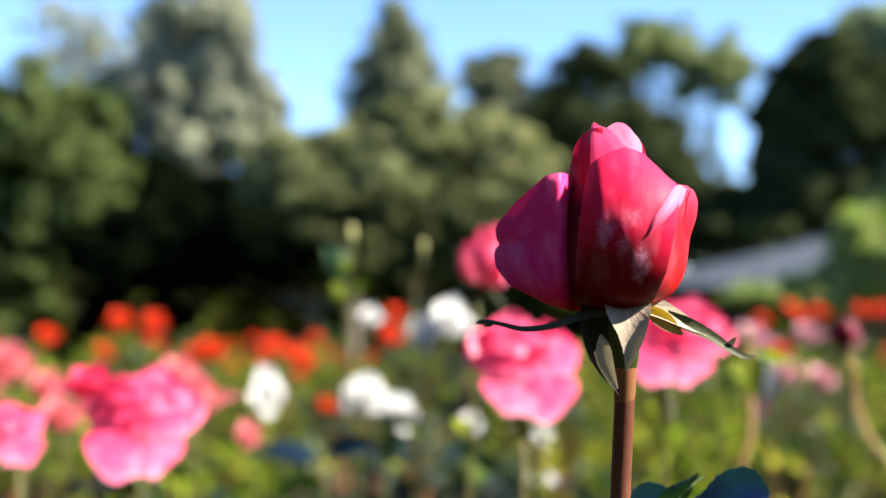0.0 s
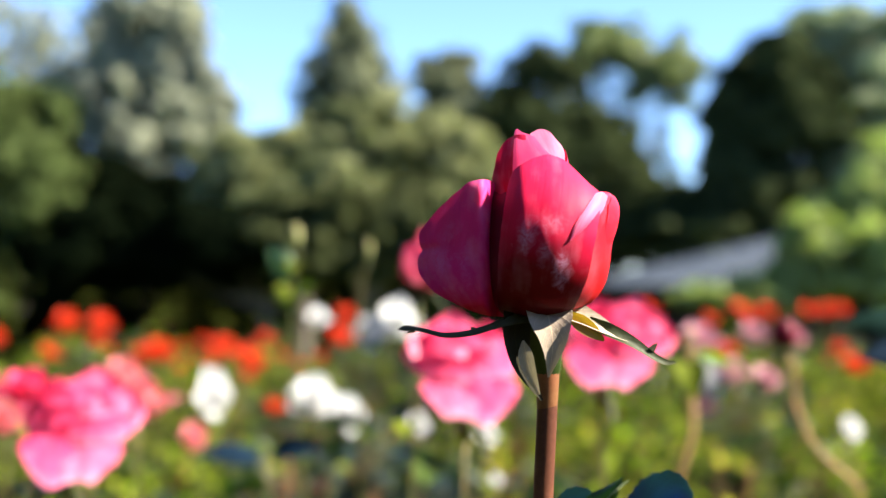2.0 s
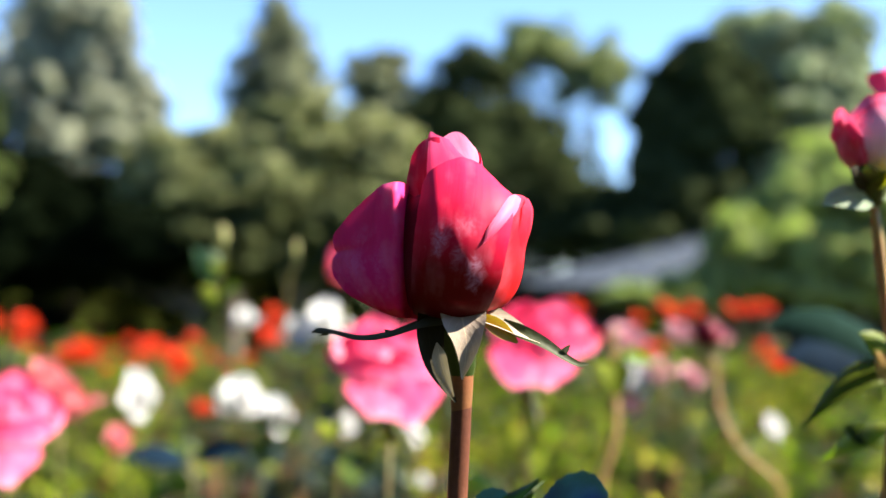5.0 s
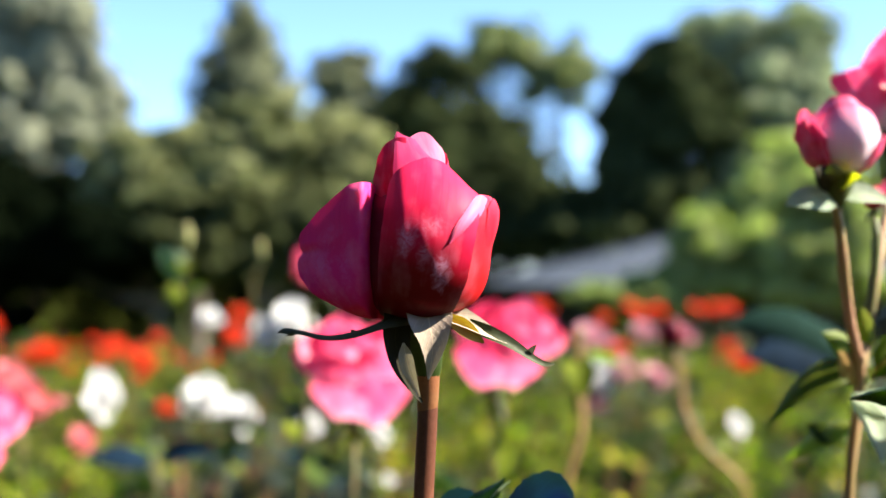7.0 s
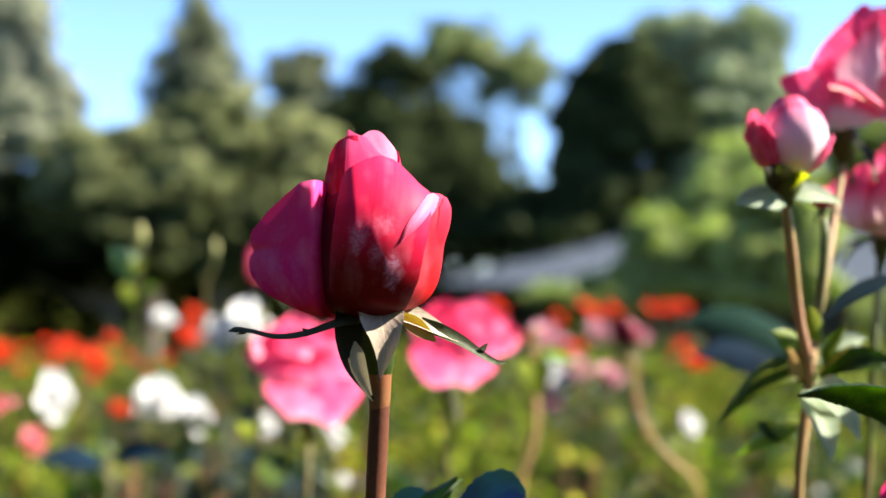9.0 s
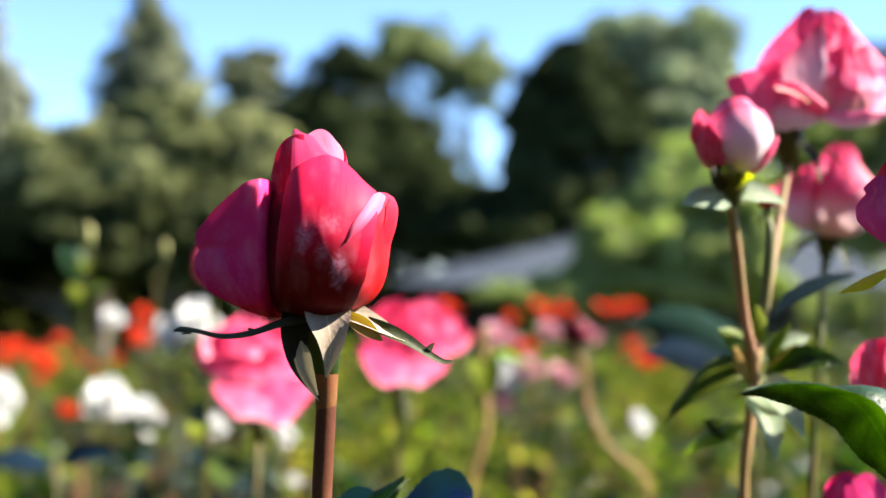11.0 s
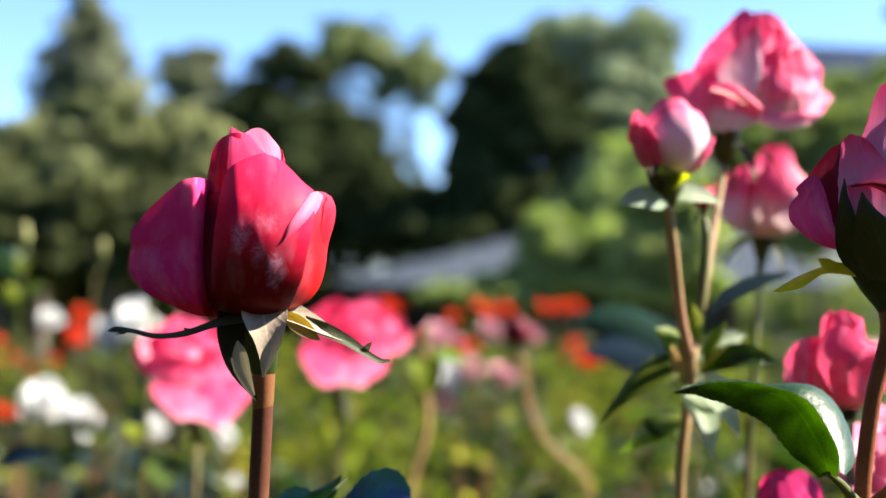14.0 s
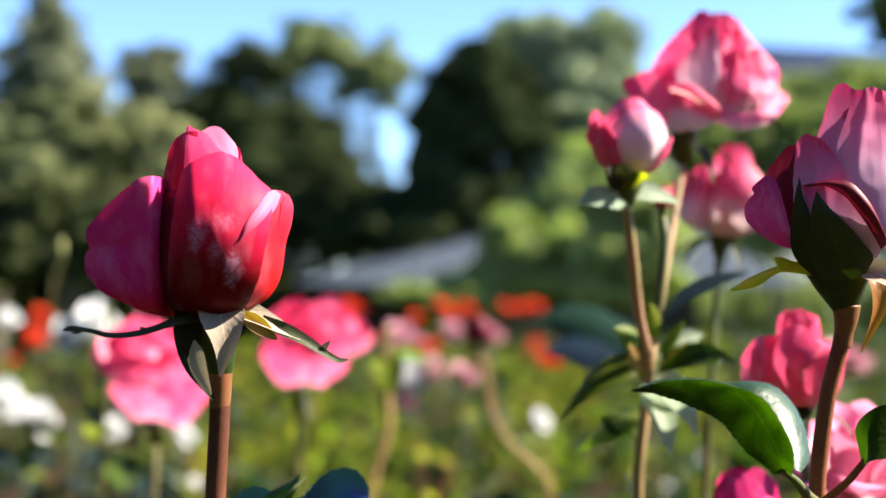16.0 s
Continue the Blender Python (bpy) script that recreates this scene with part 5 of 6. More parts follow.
# tall young shoots
shoot = rose((-0.145, 2.075, 1.188), 0.0181, "young", "tall shoot with a pale unopened bud", 110, style="bud", via=((-0.148, 2.075, 1.141), (-0.153, 2.076, 1.085)), stem=(CANE, 0.0022), leaves=3)
rose((-0.036, 2.075, 1.171), 0.0138, "young", "thin yellowish shoot tip", 111, style="bud", via=((-0.047, 2.076, 1.124), (-0.049, 2.076, 1.072)), stem=(CANE, 0.0018), leaves=0, foot=(-0.05, 2.3))
rose((0.471, 1.631, 1.069), 0.0289, "dark", "dark red bud on a bent orange stem", 112, style="bud", via=((0.480, 1.631, 1.036), (0.486, 1.631, 0.981), (0.506, 1.629, 0.937), (0.561, 1.623, 0.871)), stem=(ORANGE, 0.0028), leaves=0)
rose((0.338, 1.547, 1.069), 0.0090, "young", "leafy shoot with a tight green bud", 113, style="bud", via=((0.335, 1.547, 1.037), (0.339, 1.548, 0.966), (0.321, 1.551, 0.895)), stem=(ORANGE, 0.0045), leaves=3)



# cluster with an open rose, a bud and a third bloom
CANE_FOOT = (0.271, 0.670, 1.032)[:2]
cluster = rose((0.318, 0.717, 1.250), 0.0850, "bicolour", "large open pink rose, petals white at the foot", 121, foot=CANE_FOOT, style="tea", lean=(0, 0), via=((0.304, 0.701, 1.171), (0.287, 0.680, 1.126), (0.277, 0.667, 1.099), (0.272, 0.669, 1.043)), stem=(TAN, 0.0022), leaves=0, spin=-26)
rose((0.251, 0.631, 1.206), 0.0289, "bicolour", "white and pink bud just opening", 122, foot=CANE_FOOT, style="bud", sepals=False, lean=(1, 3), via=((0.254, 0.636, 1.161), (0.264, 0.650, 1.127), (0.276, 0.665, 1.099), (0.274, 0.674, 1.043)), stem=(TAN, 0.0022), leaves=0)
rose((0.379, 0.784, 1.194), 0.0590, "bicolour", "pink and white rose half open", 123, style="half", lean=(6, 8), leaves=0, spin=-26)
rose((0.291, 0.683, 1.184), 0.0091, "crimson", "small tight crimson bud", 124, foot=CANE_FOOT, style="bud", leaves=0, via=((0.290, 0.678, 1.165), (0.285, 0.675, 1.126), (0.279, 0.672, 1.098), (0.274, 0.674, 1.043)), stem=(CANE, 0.002))
rose((0.328, 0.613, 1.108), 0.0478, "coral", "half-open coral-pink rose beside the cane", 125, style="half", lean=(3, -3), leaves=0, spin=-55)
rose((0.303, 0.619, 1.020), 0.0820, "magenta", "deep magenta rose low in the bush", 126, style="half", lean=(4, 0), spin=-20, leaves=0)
rose((0.362, 0.625, 1.054), 0.0667, "palepink", "open pale pink rose low in the bush", 127, lean=(25, 0), leaves=0)


def blade(t, stalk, tip, wide, mat, side=(0.2, 0.7, 0.7), arch=0.12):
    """A leaf of the thing t from its stalk to its tip, in world metres."""
    a, b = Vector(stalk) - t.location, Vector(tip) - t.location
    up = Vector((0, 0, (b - a).length * arch))
    pts = [a, a.lerp(b, 0.3) + up, a.lerp(b, 0.65) + up, b]
    return part("leaf", ribbon(pts, [0.002, wide, wide * 0.85, 0.0006], side, 0.3, 8, 6, 0.025), mat, t)


blade(shoot, (-0.149, 2.075, 1.128), (-0.188, 2.075, 1.177), 0.036, JADE, (0.8, 0.4, 0.5), 0.1)
blade(shoot, (-0.152, 2.076, 1.089), (-0.119, 2.046, 1.120), 0.03, SHOOTLEAF, (0.6, 0.3, 0.7), 0.1)
blade(shoot, (-0.152, 2.076, 1.085), (-0.174, 2.046, 1.120), 0.026, SHOOTLEAF, (0.6, 0.3, 0.7), 0.1)
dark_shoot = thing("rose_shoot", (-0.16, 1.79, land(-0.16, 1.79)), "low rose shoot with large blue-black leaves", "rose shoot")
bm = bmesh.new()
tube(bm, [(0, 0, 0), (0.01, 0.0, 0.5), (0.0, -0.01, 0.91)], [0.005, 0.004, 0.0025], 8)
part("stem", bm, CANE, dark_shoot)
blade(dark_shoot, (-0.162, 1.78, 0.898), (-0.245, 1.76, 0.908), 0.036, INK, (0.1, 0.75, 0.65), 0.1)
blade(dark_shoot, (-0.158, 1.78, 0.900), (-0.085, 1.75, 0.912), 0.034, INK, (-0.1, 0.75, 0.65), 0.1)
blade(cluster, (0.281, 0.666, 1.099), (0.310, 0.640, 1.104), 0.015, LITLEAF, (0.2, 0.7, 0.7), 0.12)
blade(cluster, (0.280, 0.667, 1.104), (0.227, 0.660, 1.077), 0.018, LEAF, (0.3, 0.6, 0.5), 0.15)
blade(cluster, (0.274, 0.668, 1.090), (0.282, 0.625, 1.073), 0.018, SAGE, (0.9, 0.3, 0.4), 0.2)
blade(cluster, (0.277, 0.667, 1.090), (0.270, 0.628, 1.064), 0.016, SAGE, (0.9, 0.3, 0.2), 0.1)
blade(cluster, (0.285, 0.665, 1.126), (0.334, 0.672, 1.148), 0.018, DULL, (0.3, 0.8, 0.3), 0.05)
blade(cluster, (0.281, 0.666, 1.115), (0.273, 0.658, 1.133), 0.010, SHOOTLEAF, (1, 0.3, 0), 0)
blade(cluster, (0.284, 0.665, 1.104), (0.289, 0.653, 1.125), 0.012, SHOOTLEAF, (1, 0.3, 0.4), 0)
blade(cluster, (0.280, 0.667, 1.101), (0.256, 0.662, 1.121), 0.012, SHOOTLEAF, (0.6, 0.3, 0.7), 0.1)
blade(cluster, (0.281, 0.666, 1.104), (0.307, 0.670, 1.117), 0.011, SAGE, (0.6, 0.3, 0.7), 0.1)
blade(cluster, (0.278, 0.667, 1.096), (0.259, 0.651, 1.113), 0.012, ORANGELEAF, (0.8, 0.3, 0.5), 0)
blade(cluster, (0.282, 0.666, 1.100), (0.288, 0.643, 1.116), 0.010, ORANGELEAF, (0.8, 0.3, 0.5), 0)
blade(cluster, (0.253, 0.632, 1.182), (0.222, 0.620, 1.178), 0.015, SAGE, (0.0, 0.7, 0.7), 0.08)
blade(cluster, (0.249, 0.632, 1.182), (0.275, 0.628, 1.179), 0.013, SAGE, (0.0, 0.7, 0.7), 0.08)
blade(cluster, (0.251, 0.632, 1.187), (0.231, 0.611, 1.193), 0.010, DARKSEPAL, (0.6, 0.3, 0.8), 0.0)
blade(cluster, (0.251, 0.632, 1.187), (0.236, 0.606, 1.195), 0.008, OLIVESEPAL, (1, 0.3, 0.1), 0.0)
blade(cluster, (0.251, 0.631, 1.187), (0.252, 0.611, 1.190), 0.008, YELLOWLEAF, (0.4, 0.3, 0.8), 0.0)
teal_shoot = thing("rose_shoot", (0.545, 1.262, land(0.545, 1.262)), "leafy rose shoot with dull teal leaves", "rose shoot")
bm = bmesh.new()
tube(bm, [(0, 0, 0), (-0.02, 0.0, 0.55), (0.0, 0.0, 1.05)], [0.005, 0.004, 0.0025], 8)
part("stem", bm, CANE, teal_shoot)
blade(teal_shoot, (0.540, 1.262, 1.060), (0.418, 1.287, 1.096), 0.042, TEAL, (0.2, 0.6, 0.8), 0.15)
blade(teal_shoot, (0.537, 1.262, 1.050), (0.425, 1.255, 1.068), 0.044, INK, (0.2, 0.6, 0.8), 0.1)
blade(teal_shoot, (0.545, 1.262, 1.055), (0.474, 1.304, 1.100), 0.042, TEAL, (0.4, 0.6, 0.8), 0.1)
blade(cluster, (0.284, 0.686, 1.074), (0.257, 0.715, 1.054), 0.018, SHOOTLEAF, (0.3, 0.8, 0.5), 0.1)
blade(cluster, (0.281, 0.687, 1.063), (0.268, 0.711, 1.073), 0.016, LEAF, (0.3, 0.8, 0.5), 0.1)


# ---------------------------------------------------------------- the main rose
def hero_rose():
    base = Vector((0.0523, 0.5227, 1.1345))
    foot = Vector((0.055, 0.53, land(0, 0)))
    t = thing("rose", foot, "crimson-pink rose bud half open on a straight reddish stem", "rose")
    here = Matrix.Translation(base - foot) @ pose(0, 0, 0, 0, 0, -6)
    flower = new("flower", mesh_of("flower", hip_bm([(0, 0, -0.003), (0, 0, 0.004), (0, 0, 0.02)], [0.006, 0.010, 0.006]), HIP))
    flower.parent = t
    flower.matrix_local = here
    for b, mat in hero_petals():
        part("petal", mesh_of("petal", b, mat), None, flower)
    o = base - foot

    def at(x, y, z):
        """Millimetres from the foot of the bloom."""
        return o + Vector((x, y, z)) * 0.001

    bm = hip_bm([at(0.5, 0, 2), at(1.8, 0, -5), at(3.2, 0, -10), at(4.2, 0, -15), at(4.7, 0, -20), at(4.7, 0, -24)], [0.0108, 0.0092, 0.0073, 0.0056, 0.0044, 0.0028])
    part("hip", bm, HIP, t)
    bm = bmesh.new()
    tube(bm, [Vector((0, 0, 0)), Vector((-0.004, -0.004, 0.5)), Vector((-0.004, -0.006, 0.85)), at(3.2, 0, -66), at(4.6, 0, -32), at(4.7, 0, -20)], [0.006, 0.0045, 0.0039, 0.0035, 0.0035, 0.0034], 20, 8)
    part("stem", bm, SHADESTEM, t)
    # Lit stretch; the painted shadow on the stem begins below it.
    bm = bmesh.new()
    tube(bm, [at(4.4, 0, -34), at(4.55, 0, -31), at(4.7, 0, -26), at(4.7, 0, -20)], [0.0033, 0.00362, 0.0038, 0.0041], 20, 6)
    part("stem_top", bm, NECK, t, "orange-green neck, coloured as the lit stretch of the stem")

    def sepal(pts, w, side, mat, label):
        part("sepal", ribbon(pts, w, side, 0.35), mat, t, label)

    sepal([at(-3, -9, 0), at(-12, -13, -2.5), at(-22, -14, -5.8), at(-31, -14, -6.8), at(-39, -12, -5.2), at(-44.5, -11, -4.6), at(-46.5, -10.5, -5.4)], [0.007, 0.0042, 0.0034, 0.0028, 0.0022, 0.0030, 0.0010], (0.1, 0.8, 0.6), OLIVESEPAL, "thin curved olive sepal")
    sepal([at(9, -6, 1), at(16, -9, -2), at(23, -11, -5.5), at(30, -12, -9)], [0.010, 0.0085, 0.006, 0.0015], (0.2, 0.75, 0.7), FELT, "pale sepal with a thin green tip")
    sepal([at(3.2, -9, 2), at(3.6, -14, -2.5), at(4.4, -16.2, -8), at(4.2, -16, -14), at(3.2, -14.6, -21)], [0.0155, 0.0150, 0.0100, 0.0052, 0.0006], (1, 0.05, 0), FELT, "cream reflexed sepal")
    sepal([at(-7, -9, 0), at(-7.5, -11, -8), at(-5.5, -12, -17), at(1.5, -11, -29)], [0.010, 0.0095, 0.007, 0.0008], (1, 0.3, 0.15), DARKSEPAL, "dark hanging sepal")
    sepal([at(-3, 8, 0), at(-2, 12, -8), at(2, 13, -18), at(5, 12, -26)], [0.012, 0.010, 0.007, 0.0008], (1, -0.2, 0), SEPAL, "")
    part("sepal_fold", ribbon([at(-5, -12.4, -9), at(-4.2, -13, -13), at(-3.0, -13.2, -18), at(0.6, -12.4, -27)], [0.0006, 0.0048, 0.0048, 0.0006], (1, -0.4, 0.2), 0.3), FELT, t, "cream turned-back sepal edge")
    part("sepal_fold", ribbon([at(10, -10, 0), at(14, -11.5, -3), at(18, -12.5, -6), at(22, -13, -9)], [0.002, 0.0055, 0.0048, 0.0008], (0.7, 0.1, 0.8), 0.3), RUST, t, "rusty yellow patch of sepal")
    part("sepal_tip", ribbon([at(17, -9, -3.6), at(24, -11.6, -6.4), at(31, -12.3, -9.8), at(38, -12, -14.2), at(43, -11.4, -16.6), at(46.5, -11, -16.4)], [0.005, 0.0056, 0.0046, 0.0032, 0.0022, 0.0008], (0.2, 0.6, 0.8), 0.5), SEPAL, t, "olive sepal tip")
    for a, b in (((-20, -12.5, -6.4), (-22.5, -13, -4.6)), ((-41, -11.5, -5.6), (-44, -11.5, -6.6)), ((38, -12.2, -12.2), (40, -12, -9.8))):
        part("sepal_lobe", ribbon([at(*a), at(*[(p + q) / 2 for p, q in zip(a, b)]), at(*b)], [0.0026, 0.0018, 0.0003], (1, 0.2, 0.2), 0.2, 3, 2), OLIVESEPAL, t)
    # leaves low on the stem
    def spot(p):
        return Vector(p) - foot

    for pts, w, side, mat in (
            ([spot((0.070, 0.602, 1.034)), spot((0.086, 0.591, 1.042)), spot((0.101, 0.586, 1.051)), spot((0.112, 0.581, 1.060)), spot((0.1195, 0.577, 1.060))], [0.003, 0.012, 0.018, 0.020, 0.006], (0.1, 0.55, 0.8), SKYLEAF),
            ([spot((0.065, 0.602, 1.039)), spot((0.071, 0.591, 1.052)), spot((0.078, 0.586, 1.056)), spot((0.088, 0.581, 1.053))], [0.003, 0.011, 0.014, 0.001], (0.0, 0.6, 0.8), SKYLEAF),
            ([spot((0.077, 0.586, 1.046)), spot((0.081, 0.580, 1.057)), spot((0.087, 0.576, 1.064)), spot((0.092, 0.574, 1.070))], [0.003, 0.008, 0.006, 0.0006], (0.8, -0.5, 0.5), GLOSSY),
            # Narrow pale ribbon stands in for the lit rim of the leaflet.
            ([spot((0.079, 0.584, 1.046)), spot((0.084, 0.578, 1.058)), spot((0.090, 0.574, 1.066)), spot((0.094, 0.573, 1.069))], [0.002, 0.0022, 0.0018, 0.0006], (0.5, -0.5, 0.8), SAGE)):
        part("leaf", ribbon(pts, w, side, 0.6, 8, 8, 0.03), mat, t)


hero_rose()


# ---------------------------------------------------------------- the rose at the edge
def edge_rose():
    base = Vector((0.266, 0.483, 1.155))
    foot = Vector((base.x - 0.02, base.y + 0.02, 0))
    t = thing("rose", foot, "pink rose seen from below, skylit mauve in its colour, sunlit on one flank", "rose")
    o = base - foot
    turned = pose(0, 0, 0, 0, 0, -31)
    flower = new("flower", mesh_of("flower", hip_bm([(0, 0, -0.003), (0, 0, 0.004), (0, 0, 0.02)], [0.006, 0.011, 0.006]), HIP))
    flower.parent = t
    flower.matrix_local = Matrix.Translation(o) @ turned
    body = [(0, 10), (4, 15), (10, 18.5), (20, 20.5), (32, 20.5), (44, 18.5), (56, 16.5)]

    def petal(bm, mat, label=""):
        part("petal", mesh_of("petal", bm, mat), None, flower, label)

    bed = [(-10, -9), (-4, -15), (2, -20), (8, -24.5), (13, -26.6), (26, -26.8)]
    # inner and rear petals
    for turn, half, rise, seed in ((100, 80, 40, 51), (10, 70, 54, 52), (335, 55, 54, 53)):
        petal(bud_petal(turn, half, [(z, r - (4 if seed == 53 else 5)) for z, r in body], [(-1, rise - 6), (-0.4, rise - 1), (0, rise + 1), (0.5, rise - 2), (1, rise - 5)], 1.5, 0, 1.6, seed, foot=0.85, crinkle=1.2), SKYMAUVE)
    petal(draped_petal([(0, -12), (0.6, -8.6), (0.85, -5.0), (1, -3)], [(0, 6), (1, 6)], [(-1, 4), (1, 4)], [(-1, 49), (-0.5, 53), (0.2, 55), (1, 54)],
                       lambda x, z, u, v: -11 + 0.03 * (x - 2) ** 2 + 0.12 * max(0, z - 30), 1.0, 54), SKYMAUVE)
    # tall petal with its flank in the sun
    petal(draped_petal([(0, -6), (0.4, -6.4), (0.7, -4.6), (0.9, -2.8), (1, -1.2)], [(0, 20), (0.4, 25), (0.8, 23), (1, 21)], [(-1, 0), (1, 2)], [(-1, 54.5), (-0.86, 57), (-0.6, 57.6), (-0.45, 56.4), (-0.2, 55.4), (0.2, 56.6), (0.6, 55), (1, 50)],
                       lambda x, z, u, v: -math.sqrt(max(9.0, min(20.5, 12 + 1.1 * max(0, z)) ** 2 - (x - 7) ** 2)) + 0.22 * max(0, z - 22) - 0.9 * math.exp(-((x - 7 - 0.12 * (z - 30)) / 2.4) ** 2) + 0.8 * max(0, v - 0.93) * 14 * noise.noise(Vector((x * 0.5, 0, 2))), 1.1, 55, 36, 36), SKYMAUVE)
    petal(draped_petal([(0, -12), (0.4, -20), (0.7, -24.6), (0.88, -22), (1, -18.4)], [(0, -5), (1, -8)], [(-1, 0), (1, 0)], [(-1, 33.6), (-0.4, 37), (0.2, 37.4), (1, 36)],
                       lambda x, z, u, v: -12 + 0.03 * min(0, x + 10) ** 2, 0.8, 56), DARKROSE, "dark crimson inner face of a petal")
    # crumpled pale petal in the shade
    petal(draped_petal([(0, -13), (0.6, -13.4), (0.9, -12.8), (1, -11.6)], [(0, 12), (0.4, 8.6), (0.7, 4.2), (1, -2.6)], [(-1, 0), (1, 0)], [(-1, 38.4), (-0.6, 40.2), (0, 40), (0.5, 38.6), (1, 37)],
                       lambda x, z, u, v: max(-22.5, profile(bed, z) + 3) + 0.022 * x * x + 0.2 * max(0, z - 16) + 1.2 * abs(noise.noise(Vector((x * 0.16, z * 0.11, 8)))) - 1.5 * max(0, v - 0.88) * 10 * (0.4 + abs(noise.noise(Vector((x * 0.3, 5, 2))))), 1.3, 57, 30, 34), SKYMAUVE)
    # loose lobe on the near flank
    petal(draped_petal([(0, -22), (0.15, -26), (0.35, -29.4), (0.55, -29.7), (0.70, -27.6), (0.77, -26.2), (0.85, -27.0), (1, -24.6)], [(0, -12.5), (0.5, -15.4), (0.8, -16.8), (1, -18)], [(-1, 4.4), (0, 2.2), (1, 1)], [(-1, 25), (-0.3, 26.3), (0.4, 25.6), (1, 22.6)],
                       lambda x, z, u, v: -21 + 0.085 * (x + 22) ** 2 + 0.03 * max(0, z - 18) ** 2, 0.9, 58), LITFUCHSIA)
    # outer petal, its dark rim rolled over

    def outer(x, z, u, v):
        return profile(bed, z) + 2.0 + 0.02 * (x - 2) ** 2

    petal(draped_petal([(0, -8), (1, -10.5)], [(0, 13.4), (0.5, 15.4), (1, 15.8)], [(-1, -3), (1, -2)], [(-1, 22.6), (-0.4, 23.6), (0.1, 23), (0.45, 19.4), (0.75, 13.4), (1, 6)], outer, 1.2, 59, 30, 26), SKYMAUVE)
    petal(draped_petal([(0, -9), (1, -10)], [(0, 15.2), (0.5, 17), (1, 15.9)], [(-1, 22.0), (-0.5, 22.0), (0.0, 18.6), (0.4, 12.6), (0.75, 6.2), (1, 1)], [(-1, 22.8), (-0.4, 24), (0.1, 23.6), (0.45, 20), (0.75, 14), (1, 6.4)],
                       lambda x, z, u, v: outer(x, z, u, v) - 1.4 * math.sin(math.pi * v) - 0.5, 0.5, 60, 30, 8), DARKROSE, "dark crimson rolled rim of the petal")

    def at(x, y, z):
        return o + turned @ (Vector((x, y, z)) * 0.001)

    part("hip", hip_bm([at(0, 0, 8), at(1, -1, 0), at(2, -1, -8), at(3, 0, -14), at(4, 0, -20), at(4.2, 0, -23)], [0.016, 0.0145, 0.0105, 0.0075, 0.0044, 0.0036]), DARKHIP, t)
    bm = bmesh.new()
    tube(bm, [Vector((0, 0, 0)), Vector((0.261, 0.486, 1.069)) - foot, Vector((0.264, 0.484, 1.105)) - foot, at(2.5, 0, -30), at(4, 0, -20)], [0.006, 0.003, 0.0029, 0.003, 0.0034], 12, 8)
    part("stem", bm, STEM, t)
    bm = bmesh.new()
    tube(bm, [at(2.8, 0, -33), at(3.2, 0, -28), at(3.9, 0, -23), at(4, 0, -18)], [0.0029, 0.0033, 0.0041, 0.0050], 16, 6)
    part("stem_top", bm, NECK, t, "olive-orange neck of the stem")

    def sepal(pts, w, side, mat, label):
        part("sepal", ribbon(pts, w, side, 0.4), mat, t, label)

    for left, right, rise, seed in (([(0, -8), (0.25, -13.6), (0.5, -14.4), (0.75, -13.2), (1, -11.6)], [(0, 0), (0.3, -3), (0.6, -7.4), (0.8, -9.8), (1, -11.3)], 25.2, 61),
                                    ([(0, -4), (0.3, -8.4), (0.55, -8.4), (0.8, -7.2), (1, -5.9)], [(0, 8), (0.25, 12.6), (0.45, 8.2), (0.65, 3.0), (0.85, -2.6), (1, -5.6)], 20.5, 62)):
        leaf = part("sepal", mesh_of("sepal", draped_petal(left, right, [(-1, -9), (1, -9)], [(-1, rise), (1, rise)], lambda x, z, u, v: profile(bed, z) + 0.02 * (x - 1) ** 2 - 0.9 * (1 - u * u) - (1 if seed == 62 else 0), 0.5, seed, 10, 18), SEPAL), None, t, "green sepal lying on the petals")
        leaf.matrix_local = Matrix.Translation(o) @ turned
    sepal([at(-6, -9, -6), at(-13, -13, -4.5), at(-19, -14, -5.5), at(-27, -13, -9.5), at(-35, -12, -13)], [0.004, 0.0046, 0.003, 0.0048, 0.0008], (0.2, 0.5, 1), YELLOWLEAF, "yellow-green sepal curling away")
    sepal([at(-13, -13, -4.5), at(-17, -15, -3.2), at(-20, -16, -1.6)], [0.003, 0.0044, 0.0006], (0.4, 0.3, 1), YELLOWLEAF, "yellow-green sepal lobe")
    sepal([at(8, -4, -8), at(13, -6, -10), at(13.5, -7, -20), at(8.6, -7, -34)], [0.005, 0.0085, 0.0065, 0.0008], (1, 0.3, 0.1), RUST, "rusty sepal hanging down")
    sepal([at(9, -6, -5), at(16, -9, -8), at(22, -10, -15)], [0.008, 0.009, 0.003], (0.3, 0.6, 1), FELT, "pale sepal edge")

    # leaf spray on this stem
    def spot(p):
        return Vector(p) - foot

    bm = bmesh.new()
    tube(bm, [spot((0.263, 0.487, 1.066)), spot((0.250, 0.474, 1.073)), spot((0.241, 0.465, 1.079)), spot((0.233, 0.460, 1.084))], [0.0020, 0.0017, 0.0014, 0.001], 8)
    part("leaf_stalk", bm, CANE, t)
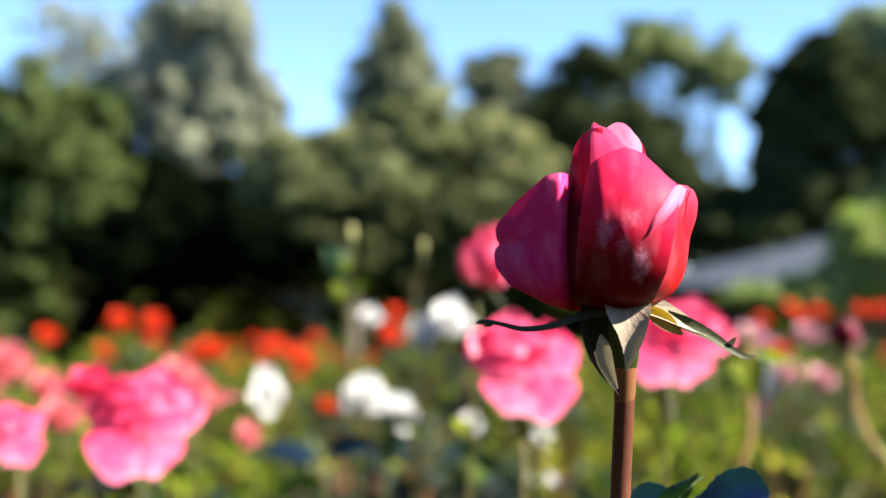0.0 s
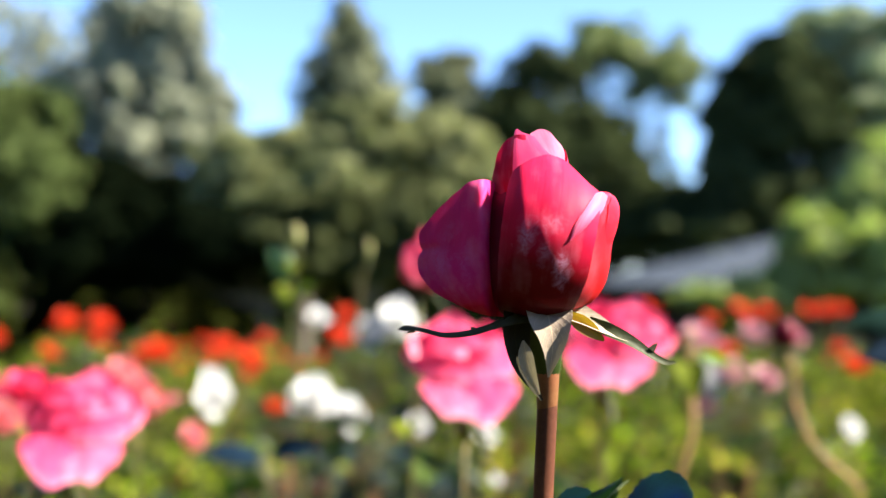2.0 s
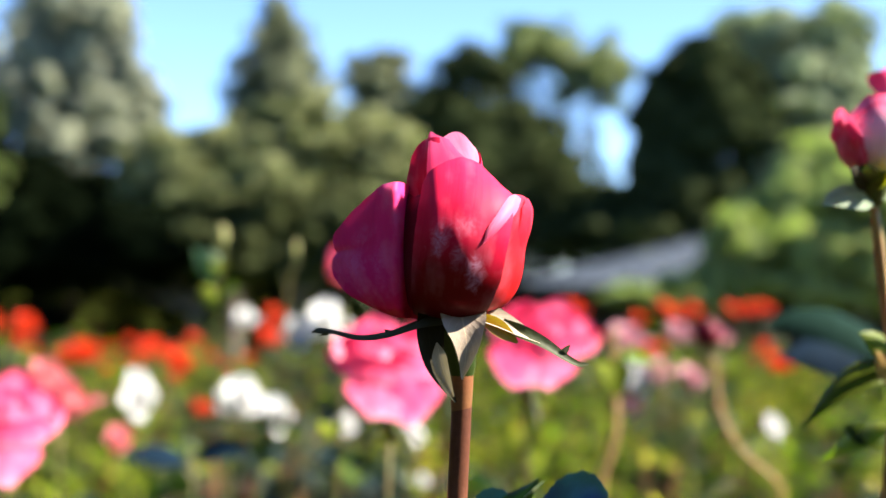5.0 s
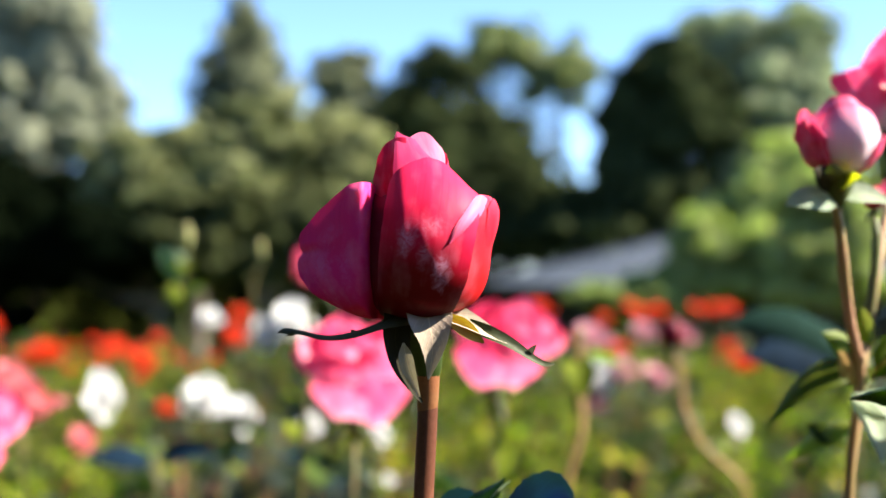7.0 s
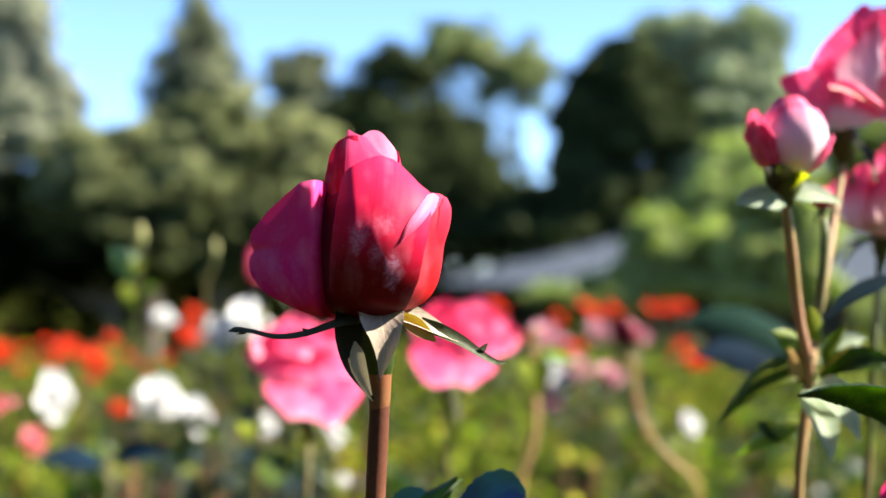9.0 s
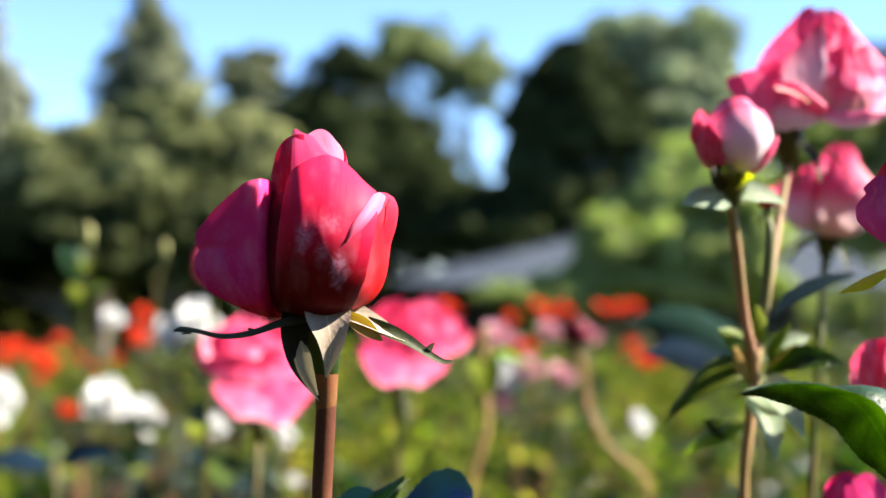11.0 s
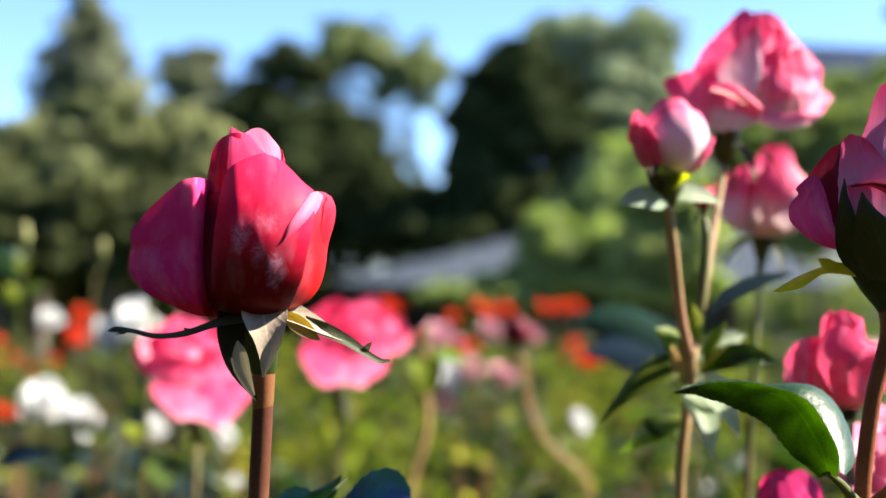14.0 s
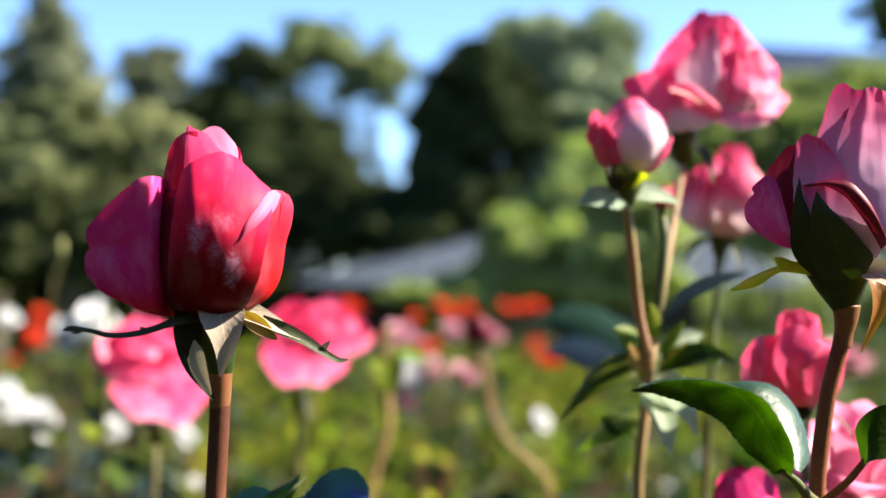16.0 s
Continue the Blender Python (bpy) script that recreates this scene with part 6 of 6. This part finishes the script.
    part("leaf", ribbon([spot((0.234, 0.460, 1.083)), spot((0.228, 0.457, 1.094)), spot((0.217, 0.455, 1.1075)), spot((0.201, 0.454, 1.1135)), spot((0.187, 0.453, 1.1145)), spot((0.176, 0.451, 1.112))],
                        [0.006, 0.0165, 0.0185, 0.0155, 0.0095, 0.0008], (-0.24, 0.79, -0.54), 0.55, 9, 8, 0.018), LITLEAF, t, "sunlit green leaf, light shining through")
    part("leaf", ribbon([spot((0.257, 0.492, 1.078)), spot((0.261, 0.501, 1.087)), spot((0.260, 0.512, 1.100)), spot((0.253, 0.518, 1.106)), spot((0.245, 0.531, 1.106))],
                        [0.003, 0.018, 0.025, 0.02, 0.001], (0.8, 0.55, 0.3), 0.3, 9, 8, 0.018), GLOSSY, t, "glossy dark leaf reflecting the sky")
    bm = bmesh.new()
    tube(bm, [spot((0.263, 0.485, 1.068)), spot((0.266, 0.474, 1.077)), spot((0.269, 0.468, 1.085))], [0.0016, 0.0014, 0.0012], 8)
    part("leaf_stalk", bm, STEM, t)
    part("leaf", ribbon([spot((0.268, 0.468, 1.084)), spot((0.268, 0.463, 1.091)), spot((0.278, 0.460, 1.094)), spot((0.289, 0.457, 1.090))], [0.003, 0.016, 0.02, 0.001], (0.1, 0.6, 0.8), 0.3, 7, 6), LEAF, t)


edge_rose()


# ---------------------------------------------------------------- rose bushes of the beds
def bush(seed, tall, wide, count, shapes_mat, label):
    """A bushy rose plant without blooms: canes, and leaves in threes along them."""
    rnd = random.Random(seed)
    t = thing("rose_bush", (0, -30, 0), label, "rose bush", "rose bushes in the beds")
    leaves = []
    for k in range(8):
        w = 6.283 * k / 8 + rnd.uniform(-0.4, 0.4)
        r = wide * rnd.uniform(0.4, 1.0)
        top = Vector((r * math.cos(w), r * math.sin(w), tall * rnd.uniform(0.7, 1.0)))
        mid = Vector((top.x * 0.45, top.y * 0.45, tall * 0.5))
        bm = bmesh.new()
        tube(bm, [Vector((0.03 * math.cos(w), 0.03 * math.sin(w), 0)), mid, top], [0.006, 0.0045, 0.002], 6, 5)
        part("cane", bm, CANE if k % 2 else STEM, t)
        for j in range(count):
            s = rnd.uniform(0.25, 1.0)
            p = (mid * (2 * s)) if s < 0.5 else mid.lerp(top, 2 * s - 1)
            p = Vector(p) + Vector((rnd.gauss(0, 0.05), rnd.gauss(0, 0.05), rnd.gauss(0, 0.03)))
            a = rnd.uniform(0, 6.283)
            for q in (-0.7, 0.0, 0.7):
                leaves.append(aim(p + Vector((math.cos(a + q), math.sin(a + q), 0)) * 0.03, (math.cos(a + q), math.sin(a + q), rnd.uniform(-0.6, 0.4)), rnd.uniform(-60, 60), rnd.uniform(0.9, 1.7)))
    proto = leaf_bm(0.055, 0.036, 0.3, 0.3, 0.0, 0, 2, 5)
    proto.verts.index_update()
    pv = [v.co.copy() for v in proto.verts]
    pf = [[v.index for v in f.verts] for f in proto.faces]
    proto.free()
    vs, fs = [], []
    for m in leaves:
        o = len(vs)
        vs.extend([m @ v for v in pv])
        fs.extend([[i + o for i in f] for f in pf])
    me = bpy.data.meshes.new("leaves")
    me.from_pydata([tuple(v) for v in vs], [], fs)
    me.uv_layers.new(name="petal")
    me.materials.append(shapes_mat)
    smooth_all(me)
    tagged(part("leaves", me, None, t), kind="stuff")
    return t


BUSHES = [bush(201, 1.0, 0.3, 9, LEAF, "leafy green rose bush in a bed"), bush(202, 0.92, 0.34, 10, LEAF, "leafy green rose bush in a bed"),
          bush(203, 0.95, 0.3, 10, DULL, "dark blue-green rose bush in a bed"), bush(204, 0.98, 0.28, 9, YOUNG, "rose bush with yellow-green young growth"),
          bush(205, 0.98, 0.3, 9, GLINT, "rose bush with glossy dark leaves")]
rnd = random.Random(7)
spots = []
y = 1.35
while y < 16.0:
    half = 0.36 * y + 0.5
    x = -half - 0.1
    while x < y * 0.66 + 0.6:
        spots.append((x + rnd.uniform(-0.15, 0.15), y + rnd.uniform(-0.2, 0.2)))
        x += 0.36 + 0.05 * y
    y += 0.42 + 0.05 * y
for k, (x, y) in enumerate(spots):
    src_bush = BUSHES[rnd.choice((1, 2, 2, 4, 4) if -0.55 < x < 0.4 else (0, 0, 1, 3, 3, 4, 4))]
    s = (0.98 if y < 2.6 else 0.92 if y < 9.5 else 1.15) * rnd.uniform(0.84, 1.06)
    m = pose(x, y, land(x, y), 0, 0, rnd.uniform(0, 360)) @ Matrix.Scale(s, 4)
    if k < len(BUSHES):
        BUSHES[k].matrix_basis = m
    else:
        copy_thing(src_bush, m)
# dark-leaved bushes close to the camera
for p, turn in (((-0.038, 1.745, 0.902), 30), ((-0.108, 2.281, 0.860), 90), ((0.015, 2.456, 0.823), 150), ((-0.216, 2.279, 0.846), 210), ((0.337, 1.779, 0.895), 200), ((0.321, 1.854, 0.866), 60), ((0.471, 1.508, 0.926), 130), ((0.249, 1.773, 0.909), 10), ((-0.192, 1.728, 0.914), 20), ((-0.105, 1.829, 0.901), 140), ((-0.019, 1.478, 0.902), 250), ((0.449, 1.535, 0.927), 80), ((-0.302, 1.979, 0.846), 300)):
    copy_thing(BUSHES[(2, 4, 0)[turn % 3]], pose(p[0], p[1], land(p[0], p[1]), 0, 0, turn) @ Matrix.Scale(0.92, 4))
